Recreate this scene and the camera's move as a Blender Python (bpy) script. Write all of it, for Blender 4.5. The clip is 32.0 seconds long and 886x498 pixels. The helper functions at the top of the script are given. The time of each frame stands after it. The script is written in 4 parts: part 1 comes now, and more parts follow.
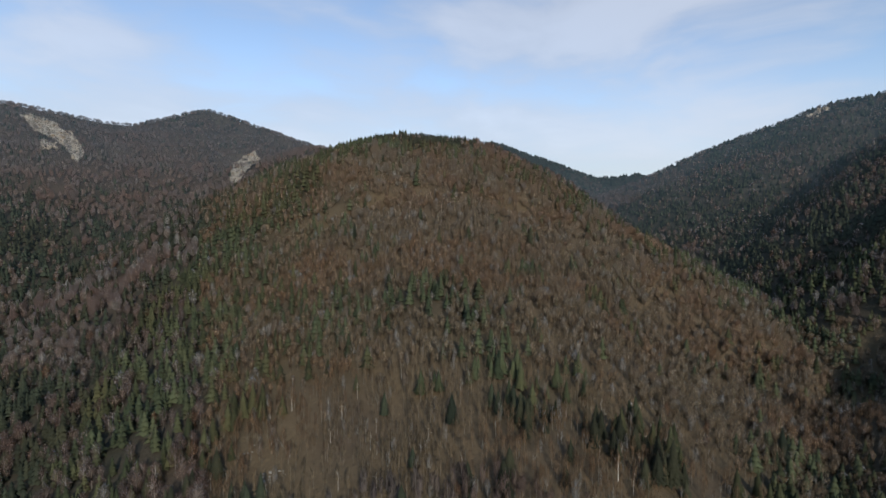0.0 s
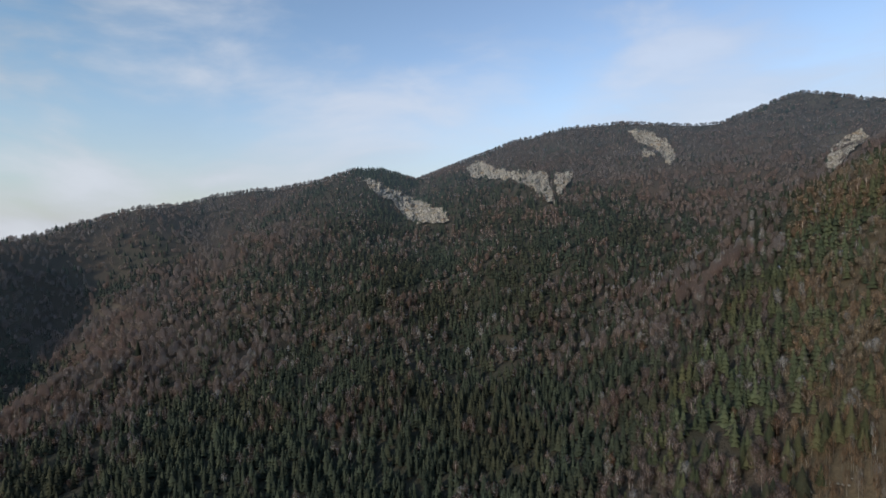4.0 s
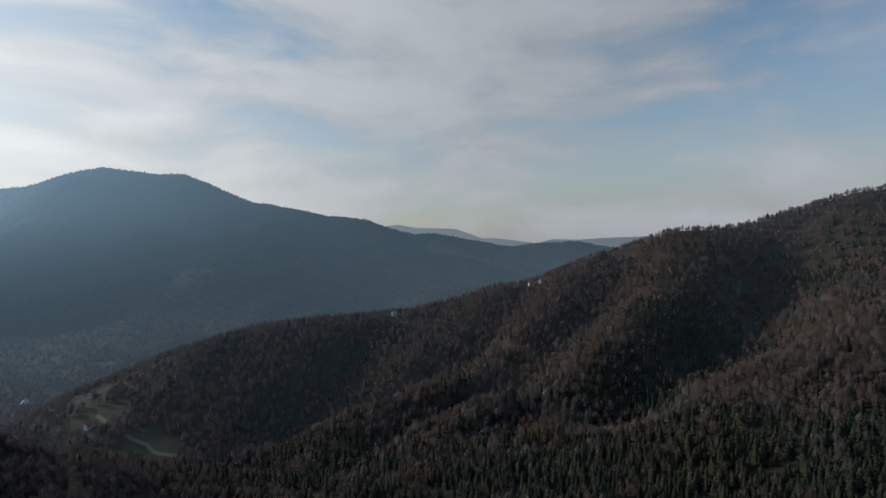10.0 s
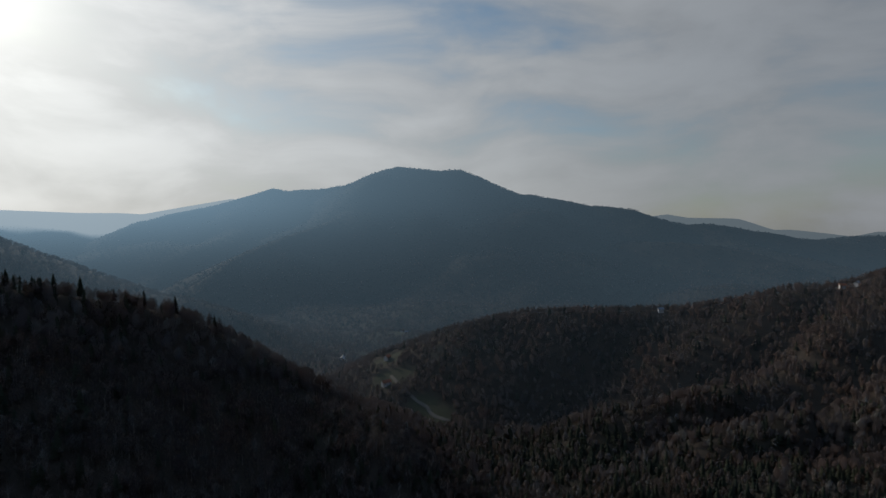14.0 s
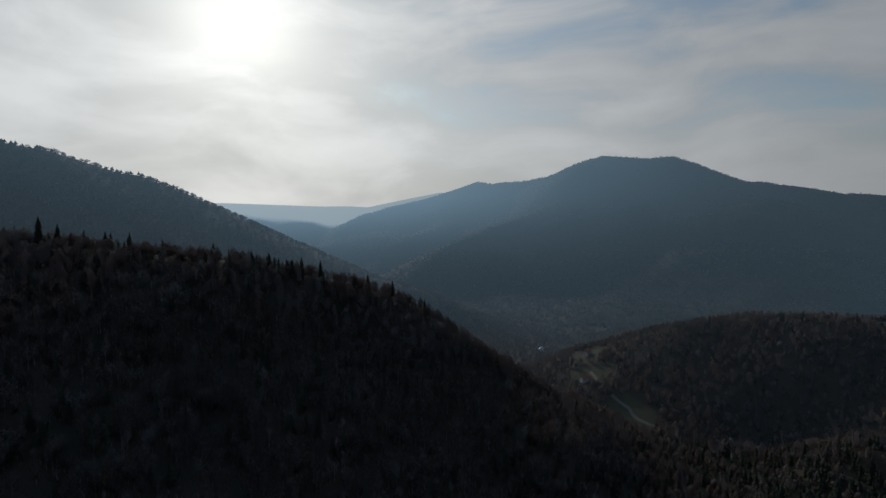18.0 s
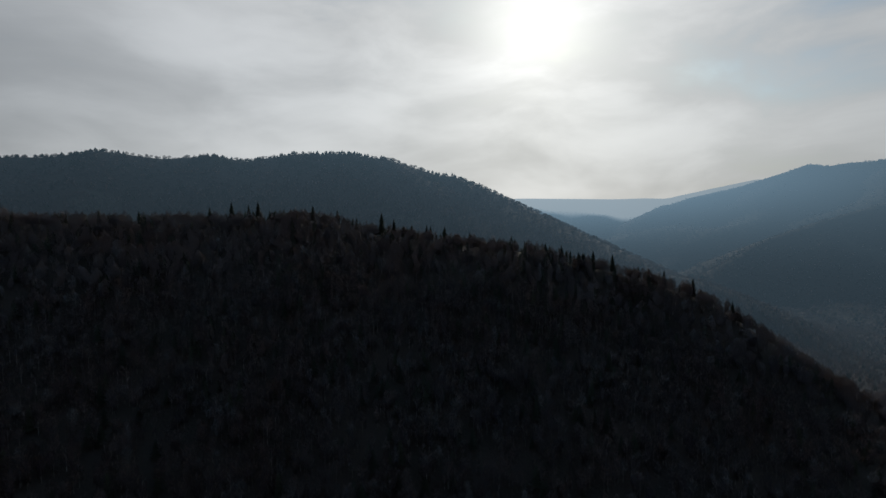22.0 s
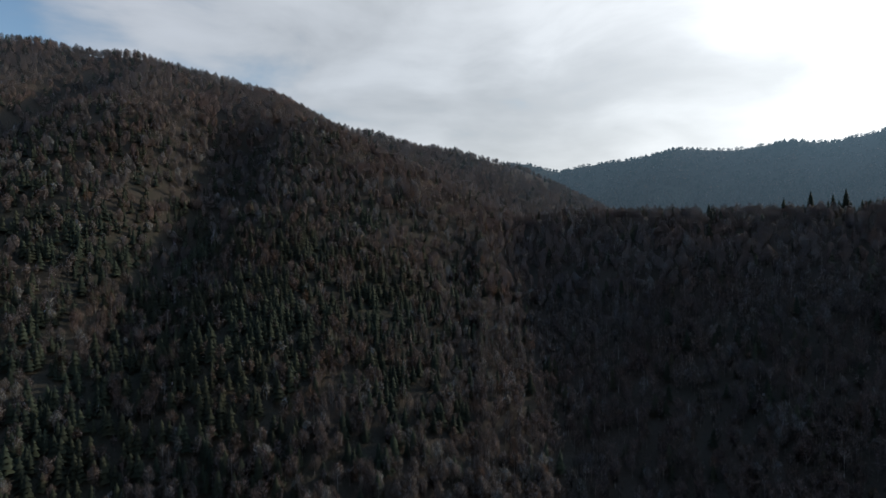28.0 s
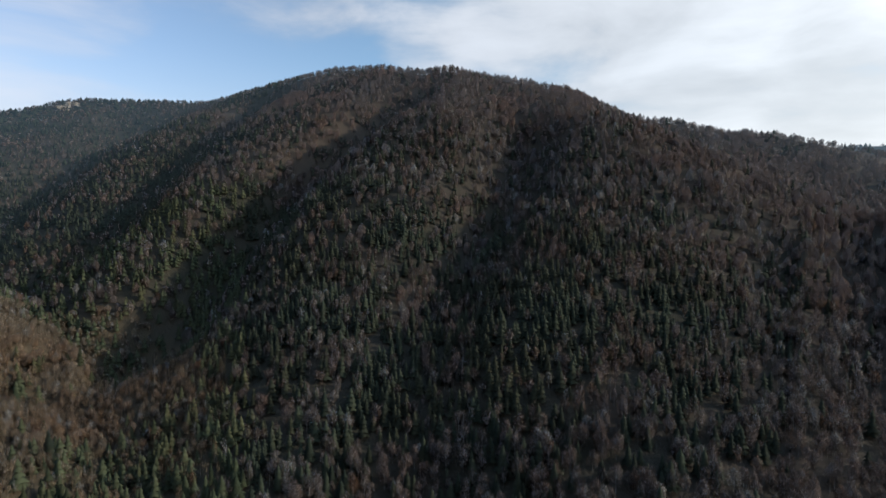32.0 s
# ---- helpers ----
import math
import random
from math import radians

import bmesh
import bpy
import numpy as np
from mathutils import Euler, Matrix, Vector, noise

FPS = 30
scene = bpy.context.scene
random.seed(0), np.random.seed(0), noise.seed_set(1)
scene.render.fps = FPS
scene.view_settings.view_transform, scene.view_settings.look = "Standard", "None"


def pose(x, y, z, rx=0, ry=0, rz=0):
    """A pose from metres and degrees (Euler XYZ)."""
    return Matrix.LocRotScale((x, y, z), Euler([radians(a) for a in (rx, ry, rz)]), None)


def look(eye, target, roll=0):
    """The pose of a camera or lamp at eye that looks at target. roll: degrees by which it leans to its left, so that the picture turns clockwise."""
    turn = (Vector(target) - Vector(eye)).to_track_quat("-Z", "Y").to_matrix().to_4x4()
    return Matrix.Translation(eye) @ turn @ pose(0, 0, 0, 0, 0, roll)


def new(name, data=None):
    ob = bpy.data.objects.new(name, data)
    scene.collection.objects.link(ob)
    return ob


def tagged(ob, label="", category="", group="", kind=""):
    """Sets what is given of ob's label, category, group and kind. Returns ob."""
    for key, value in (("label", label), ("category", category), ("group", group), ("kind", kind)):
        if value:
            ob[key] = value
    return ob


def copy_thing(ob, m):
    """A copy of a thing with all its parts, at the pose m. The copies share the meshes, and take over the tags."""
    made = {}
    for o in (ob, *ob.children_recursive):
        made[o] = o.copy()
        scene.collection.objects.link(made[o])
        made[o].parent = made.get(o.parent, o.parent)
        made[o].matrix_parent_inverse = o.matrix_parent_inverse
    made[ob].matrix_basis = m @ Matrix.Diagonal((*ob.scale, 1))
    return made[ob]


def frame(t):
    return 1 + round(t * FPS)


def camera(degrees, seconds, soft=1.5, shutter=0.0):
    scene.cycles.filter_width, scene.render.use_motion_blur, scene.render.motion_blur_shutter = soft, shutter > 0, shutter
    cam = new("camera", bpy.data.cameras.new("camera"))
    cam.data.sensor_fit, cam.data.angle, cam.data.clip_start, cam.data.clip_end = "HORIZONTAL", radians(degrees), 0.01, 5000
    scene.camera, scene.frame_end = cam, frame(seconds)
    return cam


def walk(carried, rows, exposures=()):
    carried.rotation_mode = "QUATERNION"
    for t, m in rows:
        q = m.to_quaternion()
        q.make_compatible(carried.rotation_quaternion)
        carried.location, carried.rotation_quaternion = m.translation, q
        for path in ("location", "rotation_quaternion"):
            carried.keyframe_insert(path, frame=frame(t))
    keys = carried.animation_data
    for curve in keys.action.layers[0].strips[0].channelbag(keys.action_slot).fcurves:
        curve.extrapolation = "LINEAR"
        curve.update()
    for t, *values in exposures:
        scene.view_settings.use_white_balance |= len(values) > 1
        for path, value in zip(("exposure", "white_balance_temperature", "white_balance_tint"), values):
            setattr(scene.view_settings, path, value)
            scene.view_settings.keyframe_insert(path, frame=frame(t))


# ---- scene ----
# A drone hovers on one spot above a wooded mountain valley and turns to its left through most of a circle.
EYE = 320.0          # height of the camera above the datum, metres

cam = camera(79.40, 32.0, soft=1.5)
# seconds, yaw, pitch, roll
TURN = [
    (0, -10.61, -1.94, 0.04), (0.5, -4.91, -1.97, 0.12), (1, 2.17, -1.96, 0.29), (1.5, 9.46, -1.95, 0.47),
    (2, 16.78, -1.95, 0.66), (2.5, 24.62, -2.00, 0.61), (3, 32.30, -1.91, 0.75), (3.5, 39.69, -1.91, 0.79),
    (5.5, 67.98, -1.79, 1.67), (6, 75.59, -1.68, 1.74), (6.5, 81.78, -1.64, 1.81), (7, 86.73, -1.64, 1.84),
    (7.5, 91.49, -1.63, 1.78), (8, 95.92, -1.63, 1.82), (8.5, 100.73, -1.62, 1.77), (9, 105.48, -1.66, 1.67),
    (9.5, 109.83, -1.71, 1.67), (10, 113.92, -1.64, 1.61), (10.5, 117.91, -1.65, 1.53), (11, 121.32, -1.68, 1.45),
    (11.5, 124.98, -1.74, 1.41), (12, 129.04, -1.80, 1.33), (12.5, 132.12, -1.88, 1.29), (13, 135.53, -1.90, 1.26),
    (13.5, 138.76, -1.94, 1.22), (14, 141.52, -2.00, 1.25), (14.5, 144.45, -2.04, 1.26), (15, 147.82, -2.09, 1.20),
    (15.5, 151.02, -2.14, 1.23), (17.5, 160.08, -2.45, 1.02), (18, 162.86, -2.47, 0.97), (18.5, 165.74, -2.50, 0.93),
    (19, 168.58, -2.60, 0.87), (19.5, 171.42, -2.69, 0.89), (20, 174.67, -2.74, 0.90), (20.5, 178.45, -2.71, 0.94),
    (21, 182.99, -2.67, 1.03), (21.5, 188.07, -2.61, 1.21), (22, 193.46, -2.56, 1.26), (22.5, 199.02, -2.50, 1.31),
    (23, 205.52, -2.37, 1.44), (23.5, 211.89, -2.30, 1.44), (24, 217.21, -2.23, 1.48), (24.5, 221.27, -2.24, 1.40),
    (25, 225.00, -2.27, 1.25), (25.5, 228.65, -2.23, 1.20), (27.5, 245.23, -2.20, 1.05), (28, 249.52, -2.19, 0.98),
    (28.5, 254.00, -2.21, 0.92), (29, 258.71, -2.18, 0.81), (29.5, 263.61, -2.20, 0.71), (30, 268.43, -2.22, 0.57),
    (30.5, 272.48, -2.30, 0.47), (31, 275.88, -2.35, 0.32), (31.5, 278.38, -2.43, 0.06), (32, 279.70, -2.56, -0.12)]
EXPOSURE = [(0, 0.51), (3, 0.54), (7, 0.08), (10, -0.13), (13, -0.66), (15, -0.82), (19, -0.88), (23, -0.88), (25.5, -0.46), (28, 0.21), (29, 0.31), (30, 0.48), (32, 0.67)]
walk(cam, [(t, pose(0, 0, EYE, 90 + p, r, y)) for t, y, p, r in TURN], EXPOSURE)

# ---------------------------------------------------------------- sky, sun
SUN_AZ, SUN_EL = 183.0, 20.5


def bearing(az, el=0.0):
    a, e = radians(az), radians(el)
    return Vector((-math.sin(a) * math.cos(e), math.cos(a) * math.cos(e), math.sin(e)))


SUN = bearing(SUN_AZ, SUN_EL)


class Nodes:
    """Short hand for a node tree."""

    def __init__(self, tree):
        self.tree = tree
        tree.nodes.clear()

    def link(self, a, b):
        self.tree.links.new(a, b)

    def value(self, socket, v):
        if hasattr(v, "is_output"):
            self.link(v, socket)
        else:
            socket.default_value = v

    def math(self, op, a, b=0.0, c=0.0, clamp=False):
        n = self.tree.nodes.new("ShaderNodeMath")
        n.operation, n.use_clamp = op, clamp
        for s, v in zip(n.inputs, (a, b, c)):
            self.value(s, v)
        return n.outputs[0]

    def vec(self, op, a, b=(0, 0, 0)):
        n = self.tree.nodes.new("ShaderNodeVectorMath")
        n.operation = op
        self.value(n.inputs[0], a)
        if op == "SCALE":
            self.value(n.inputs[3], b)
        else:
            self.value(n.inputs[1], b)
        return n.outputs["Value"] if op in ("DOT_PRODUCT", "LENGTH") else n.outputs[0]

    def noise(self, vector, scale, detail=4.0, rough=0.55, distortion=0.0):
        n = self.tree.nodes.new("ShaderNodeTexNoise")
        self.value(n.inputs["Vector"], vector)
        n.inputs["Scale"].default_value, n.inputs["Detail"].default_value = scale, detail
        n.inputs["Roughness"].default_value, n.inputs["Distortion"].default_value = rough, distortion
        return n.outputs["Fac"]

    def ramp(self, fac, lo, hi, a=0.0, b=1.0):
        n = self.tree.nodes.new("ShaderNodeMapRange")
        n.interpolation_type = "SMOOTHSTEP"
        self.value(n.inputs[0], fac)
        for i, v in enumerate((lo, hi, a, b)):
            self.value(n.inputs[1 + i], v)
        return n.outputs[0]

    def mix(self, fac, a, b, kind="MIX"):
        n = self.tree.nodes.new("ShaderNodeMix")
        n.data_type, n.blend_type = "RGBA", kind
        self.value(n.inputs[0], fac)
        for s, v in ((n.inputs[6], a), (n.inputs[7], b)):
            self.value(s, (*v, 1) if isinstance(v, tuple) and len(v) == 3 else v)
        return n.outputs[2]

    def attribute(self, name):
        n = self.tree.nodes.new("ShaderNodeAttribute")
        n.attribute_name = name
        return n.outputs["Fac"]


def make_sky():
    world = bpy.data.worlds.new("sky")
    scene.world = world
    world.use_nodes = True
    g = Nodes(world.node_tree)
    coord = g.tree.nodes.new("ShaderNodeTexCoord").outputs["Generated"]
    sky = g.tree.nodes.new("ShaderNodeTexSky")
    sky.sky_type, sky.sun_disc = "NISHITA", False
    sky.sun_elevation, sky.sun_rotation = radians(SUN_EL), radians(360 - SUN_AZ)
    sky.altitude, sky.air_density, sky.dust_density, sky.ozone_density = 900, 1.0, 1.2, 1.5
    sep = g.tree.nodes.new("ShaderNodeSeparateXYZ")
    g.link(coord, sep.inputs[0])
    up = g.math("MAXIMUM", sep.outputs[2], 0.0)
    near = g.vec("DOT_PRODUCT", coord, tuple(SUN))                     # 1 towards the sun
    swirl = g.tree.nodes.new("ShaderNodeTexNoise")
    swirl.inputs["Scale"].default_value, swirl.inputs["Detail"].default_value = 2.1, 2.0
    g.link(coord, swirl.inputs["Vector"])
    bent = g.vec("ADD", g.vec("MULTIPLY", coord, (1.0, 1.0, 3.2)), g.vec("SCALE", swirl.outputs["Color"], 0.42))
    wisps = g.noise(bent, 2.5, 7.0, 0.53, 0.1)
    sheet = g.noise(bent, 0.95, 3.0, 0.5)
    body = g.math("ADD", g.math("MULTIPLY", wisps, 0.66), g.math("MULTIPLY", sheet, 0.5))
    cover = g.ramp(near, -0.9, 0.9, 0.02, 0.174)
    bank = g.vec("DOT_PRODUCT", coord, tuple(bearing(243, 12)))        # a brighter bank of cloud over the shaded hill
    rift = g.vec("DOT_PRODUCT", coord, tuple(bearing(113, 13)))        # and an opening over the valley mouth
    cover = g.math("ADD", cover, g.math("SUBTRACT", g.ramp(bank, 0.70, 0.97, 0.0, 0.04), g.ramp(rift, 0.88, 0.99, 0.0, 0.03)))
    cloud = g.ramp(g.math("ADD", body, cover), 0.52, 0.72)
    cloud = g.math("MULTIPLY", cloud, g.math("MULTIPLY", g.ramp(near, -0.95, 0.1, 0.68, 1.0), g.ramp(up, 0.42, 0.75, 1.0, 0.65)))
    haze = g.ramp(up, 0.0, 0.30, 0.72, 0.0)                            # pale air low over the hills
    # thin cloud scatters sunlight forward: bright towards the sun, blue-grey away from it
    s1 = g.math("POWER", g.math("MAXIMUM", near, 0.0), 3.0)
    s2 = g.math("POWER", g.math("MAXIMUM", near, 0.0), 34.0)
    s3 = g.math("POWER", g.math("MAXIMUM", near, 0.0), 210.0)
    glow = g.math("ADD", g.math("MULTIPLY", s1, 5.7), g.math("ADD", g.math("MULTIPLY", s2, 2.8), g.math("MULTIPLY", s3, 7.0)))
    lit = g.vec("ADD", g.mix(g.ramp(near, -0.6, 0.5), (3.08, 3.28, 3.74), (2.94, 3.12, 3.34)), g.vec("SCALE", (1.0, 0.995, 0.965), glow))
    lit = g.vec("SCALE", lit, g.ramp(wisps, 0.3, 0.7, 0.78, 1.17))
    lit = g.vec("SCALE", lit, g.math("MULTIPLY", g.ramp(bank, 0.66, 0.97, 1.0, 1.22), g.ramp(rift, 0.86, 0.99, 1.0, 0.98)))
    lit = g.mix(1.0, lit, g.mix(g.ramp(up, 0.40, 0.80), (1.0, 1.0, 1.0), (0.66, 1.10, 1.82)), "MULTIPLY")   # bluer overhead
    out = g.mix(haze, g.mix(1.0, sky.outputs[0], g.mix(g.ramp(near, -0.6, 0.2), (1.06, 1.0, 0.99), (0.92, 1.03, 1.0)), "MULTIPLY"), g.vec("MULTIPLY", lit, (0.985, 0.945, 0.885)))
    out = g.mix(g.math("MULTIPLY", cloud, 0.88), out, lit)
    bg = g.tree.nodes.new("ShaderNodeBackground")
    g.link(out, bg.inputs[0])
    bg.inputs[1].default_value = 0.13
    g.link(bg.outputs[0], g.tree.nodes.new("ShaderNodeOutputWorld").inputs[0])


make_sky()
lamp = bpy.data.lights.new("sun", "SUN")
lamp.energy, lamp.angle, lamp.color = 3.3, radians(1.5), (1.0, 0.93, 0.83)
new("sun", lamp).matrix_world = look(SUN * 100, (0, 0, 0))

# ---------------------------------------------------------------- materials


def material(name):
    m = bpy.data.materials.new(name)
    m.use_nodes = True
    g = Nodes(m.node_tree)
    p = g.tree.nodes.new("ShaderNodeBsdfPrincipled")
    o = g.tree.nodes.new("ShaderNodeOutputMaterial")
    g.link(p.outputs[0], o.inputs[0])
    p.inputs["Roughness"].default_value = 0.95
    p.inputs["Specular IOR Level"].default_value = 0.1
    return m, g, p, o


def here(g):
    return g.tree.nodes.new("ShaderNodeNewGeometry").outputs["Position"]


def island(g):
    return g.tree.nodes.new("ShaderNodeNewGeometry").outputs["Random Per Island"]


def painted_haze(g, p, o):
    """Kilometres of lit air, painted on the far mountains as emission: it grows with their distance and is brighter
    towards the sun.
    """
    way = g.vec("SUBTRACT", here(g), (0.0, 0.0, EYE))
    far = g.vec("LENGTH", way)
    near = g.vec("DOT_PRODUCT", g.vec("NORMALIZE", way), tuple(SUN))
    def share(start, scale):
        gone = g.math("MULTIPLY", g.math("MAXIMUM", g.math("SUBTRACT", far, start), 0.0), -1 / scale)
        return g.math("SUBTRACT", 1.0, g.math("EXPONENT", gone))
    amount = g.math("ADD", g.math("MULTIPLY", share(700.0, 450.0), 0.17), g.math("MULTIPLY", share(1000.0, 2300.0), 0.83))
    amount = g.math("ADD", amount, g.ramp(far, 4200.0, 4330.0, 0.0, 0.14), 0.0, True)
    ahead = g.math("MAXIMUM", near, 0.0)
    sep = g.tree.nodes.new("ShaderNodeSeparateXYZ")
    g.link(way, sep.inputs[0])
    low = g.math("MULTIPLY", g.math("MULTIPLY", g.ramp(far, 1500.0, 2600.0), g.ramp(far, 4200.0, 4330.0, 1.0, 0.0)), g.ramp(sep.outputs[2], -340.0, 260.0, 0.58, -0.42))   # mist painted as stronger glow low in the main valley,
    low = g.math("MULTIPLY", low, g.math("SUBTRACT", 1.0, g.math("MULTIPLY", ahead, 1.9)))     # and painted dimmer towards the sun for the mountain's shade
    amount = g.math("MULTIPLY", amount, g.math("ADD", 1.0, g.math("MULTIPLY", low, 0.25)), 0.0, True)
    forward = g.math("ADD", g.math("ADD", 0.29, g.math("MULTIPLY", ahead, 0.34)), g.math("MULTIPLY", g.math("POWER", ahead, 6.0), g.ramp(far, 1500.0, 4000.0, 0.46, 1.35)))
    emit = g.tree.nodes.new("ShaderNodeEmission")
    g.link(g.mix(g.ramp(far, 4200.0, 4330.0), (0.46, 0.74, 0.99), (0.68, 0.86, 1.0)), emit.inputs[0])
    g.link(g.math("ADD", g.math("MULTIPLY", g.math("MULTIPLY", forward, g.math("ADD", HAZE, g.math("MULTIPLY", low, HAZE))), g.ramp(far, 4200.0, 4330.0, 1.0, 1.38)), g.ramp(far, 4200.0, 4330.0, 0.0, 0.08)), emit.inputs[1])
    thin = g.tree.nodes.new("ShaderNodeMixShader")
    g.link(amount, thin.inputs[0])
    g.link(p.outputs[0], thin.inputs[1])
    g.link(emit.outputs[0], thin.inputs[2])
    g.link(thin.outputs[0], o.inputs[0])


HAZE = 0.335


def ground_material(name, far=False):
    m, g, p, o = material(name)
    pos = here(g)
    litter = g.mix(g.noise(pos, 0.35, 5.0), (0.0312, 0.0234, 0.0180), (0.0636, 0.0474, 0.0348))
    litter = g.mix(g.ramp(g.noise(pos, 0.022, 4.0), 0.42, 0.62), litter, (0.036, 0.030, 0.022))
    bracken = g.mix(g.noise(pos, 0.30, 6.0), (0.0480, 0.0345, 0.0200), (0.0940, 0.0690, 0.0405))
    litter = g.mix(g.attribute("bracken"), litter, bracken)
    grass = g.mix(g.noise(pos, 0.12, 5.0), (0.030, 0.032, 0.017), (0.060, 0.056, 0.031))
    if far:
        litter = g.mix(g.noise(pos, 0.03, 5.0), (0.034, 0.026, 0.019), (0.066, 0.048, 0.034))
        litter = g.mix(g.ramp(g.noise(pos, 0.0042, 5.0), 0.58, 0.66), litter, (0.072, 0.060, 0.042))
    # dark needle litter, also darkened in colour for the shade under spruces
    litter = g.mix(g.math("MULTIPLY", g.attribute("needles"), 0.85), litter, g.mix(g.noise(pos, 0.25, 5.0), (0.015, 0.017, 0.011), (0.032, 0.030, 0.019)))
    col = g.mix(g.attribute("meadow"), litter, grass)
    g.link(col, p.inputs["Base Color"])
    bump = g.tree.nodes.new("ShaderNodeBump")
    bump.inputs["Strength"].default_value, bump.inputs["Distance"].default_value = 0.8, 1.2
    g.link(g.noise(pos, 0.5, 6.0), bump.inputs["Height"])
    g.link(bump.outputs[0], p.inputs["Normal"])
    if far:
        painted_haze(g, p, o)
    return m


def leaf_material(name, dark, light, spot=None, far=False, single=False, open_twigs=0.0):
    """dark to light by tree (tint) and by twig (island); spot: the colour of the few odd trees."""
    m, g, p, o = material(name)
    pos = here(g)
    tint = g.tree.nodes.new("ShaderNodeObjectInfo").outputs["Random"] if single else g.attribute("tint")
    col = g.mix(tint, dark, light)
    fine = g.math("ADD", g.math("MULTIPLY", g.noise(pos, 1.1, 3.0), 0.50), g.math("MULTIPLY", island(g), 0.16))
    col = g.mix(1.0, col, g.vec("SCALE", (1.0, 1.0, 1.0), g.math("ADD", 0.67, fine)), "MULTIPLY")
    stand = g.ramp(g.noise(pos, 0.012, 4.0), 0.42, 0.62)
    col = g.mix(g.math("MULTIPLY", stand, 0.55), col, g.mix(1.0, col, (1.15, 0.84, 0.70), "MULTIPLY"))
    grey = g.ramp(g.noise(g.vec("ADD", pos, (410.0, 90.0, 0.0)), 0.018, 4.0), 0.48, 0.66)
    col = g.mix(g.math("MULTIPLY", grey, 0.6), col, g.mix(1.0, col, (1.16, 1.22, 1.22), "MULTIPLY"))
    if spot:
        col = g.mix(g.ramp(tint, 0.900, 0.905, 0.0, 0.4 if far else 1.0), col, g.mix(fine, (0.115, 0.108, 0.098), (0.175, 0.168, 0.155)))   # some crowns are pale grey
        col = g.mix(g.ramp(tint, 0.978, 0.985), col, spot)
    g.link(col, p.inputs["Base Color"])
    # sprays of needles and twigs let a part of the light through
    through_light = g.tree.nodes.new("ShaderNodeBsdfTranslucent")
    g.link(col, through_light.inputs[0])
    both = g.tree.nodes.new("ShaderNodeMixShader")
    both.inputs[0].default_value = 0.16
    g.link(p.outputs[0], both.inputs[1])
    g.link(through_light.outputs[0], both.inputs[2])
    g.link(both.outputs[0], o.inputs[0])
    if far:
        painted_haze(g, both, o)
    if open_twigs:                       # bare crowns are seen through between their twigs
        solid = o.inputs[0].links[0].from_socket
        upright = g.vec("MULTIPLY", pos, (1.0, 1.0, 0.30))
        clumps = g.math("ADD", g.math("MULTIPLY", g.noise(upright, 1.7, 4.0, 0.7), 0.7), g.math("MULTIPLY", g.noise(pos, 0.5, 2.0), 0.3))
        gaps = g.ramp(clumps, 0.40, 0.60, open_twigs, 0.96)
        lace = g.tree.nodes.new("ShaderNodeMixShader")
        g.link(gaps, lace.inputs[0])
        g.link(solid, lace.inputs[1])
        g.link(g.tree.nodes.new("ShaderNodeBsdfTransparent").outputs[0], lace.inputs[2])
        g.link(lace.outputs[0], o.inputs[0])
    return m


def rock_material():
    m, g, p, o = material("pale limestone")
    pos = here(g)
    stretch = g.vec("MULTIPLY", pos, (1.0, 1.0, 0.35))
    n = g.noise(stretch, 0.16, 7.0, 0.62, 0.6)
    col = g.mix(g.ramp(n, 0.34, 0.66), (0.085, 0.076, 0.062), (0.245, 0.222, 0.184))
    col = g.mix(g.ramp(g.noise(pos, 0.05, 4.0), 0.55, 0.68), col, (0.140, 0.105, 0.070))
    g.link(col, p.inputs["Base Color"])
    bump = g.tree.nodes.new("ShaderNodeBump")
    bump.inputs["Strength"].default_value, bump.inputs["Distance"].default_value = 1.0, 2.5
    g.link(g.noise(pos, 0.45, 6.0, 0.65), bump.inputs["Height"])
    g.link(bump.outputs[0], p.inputs["Normal"])
    return m


def plain_material(name, a, b, scale, rough=0.85, metal=0.0):
    m, g, p, o = material(name)
    g.link(g.mix(g.noise(here(g), scale, 5.0), a, b), p.inputs["Base Color"])
    p.inputs["Roughness"].default_value, p.inputs["Metallic"].default_value = rough, metal
    return m


M_GROUND = ground_material("leaf litter and turf")
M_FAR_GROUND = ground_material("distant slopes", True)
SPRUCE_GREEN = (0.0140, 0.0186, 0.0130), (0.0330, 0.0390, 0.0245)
FLANK_GREEN = (0.0215, 0.0280, 0.0155), (0.0520, 0.0600, 0.0315)
TWIG_BROWN = (0.060, 0.049, 0.045), (0.104, 0.087, 0.078)
M_NEEDLES = leaf_material("spruce needles", *SPRUCE_GREEN)
M_FLANK_NEEDLES = leaf_material("yellow-green flank conifers", *FLANK_GREEN)
M_ONE_NEEDLES = leaf_material("needles of one spruce", *SPRUCE_GREEN, None, False, True)
RUSSET = (0.082, 0.048, 0.030)
M_TWIGS = leaf_material("bare twigs", *TWIG_BROWN, RUSSET, open_twigs=0.55)
M_THICK_TWIGS = leaf_material("dense bare twigs", *TWIG_BROWN, RUSSET, open_twigs=0.28)
M_FINE_TWIGS = leaf_material("single bare twigs", *TWIG_BROWN, RUSSET)
M_YOUNG = leaf_material("young brown shoots", (0.086, 0.067, 0.047), (0.137, 0.109, 0.078), RUSSET, open_twigs=0.48)
M_SHOOTS = leaf_material("slender brown shoots", (0.072, 0.054, 0.034), (0.116, 0.088, 0.056), RUSSET)
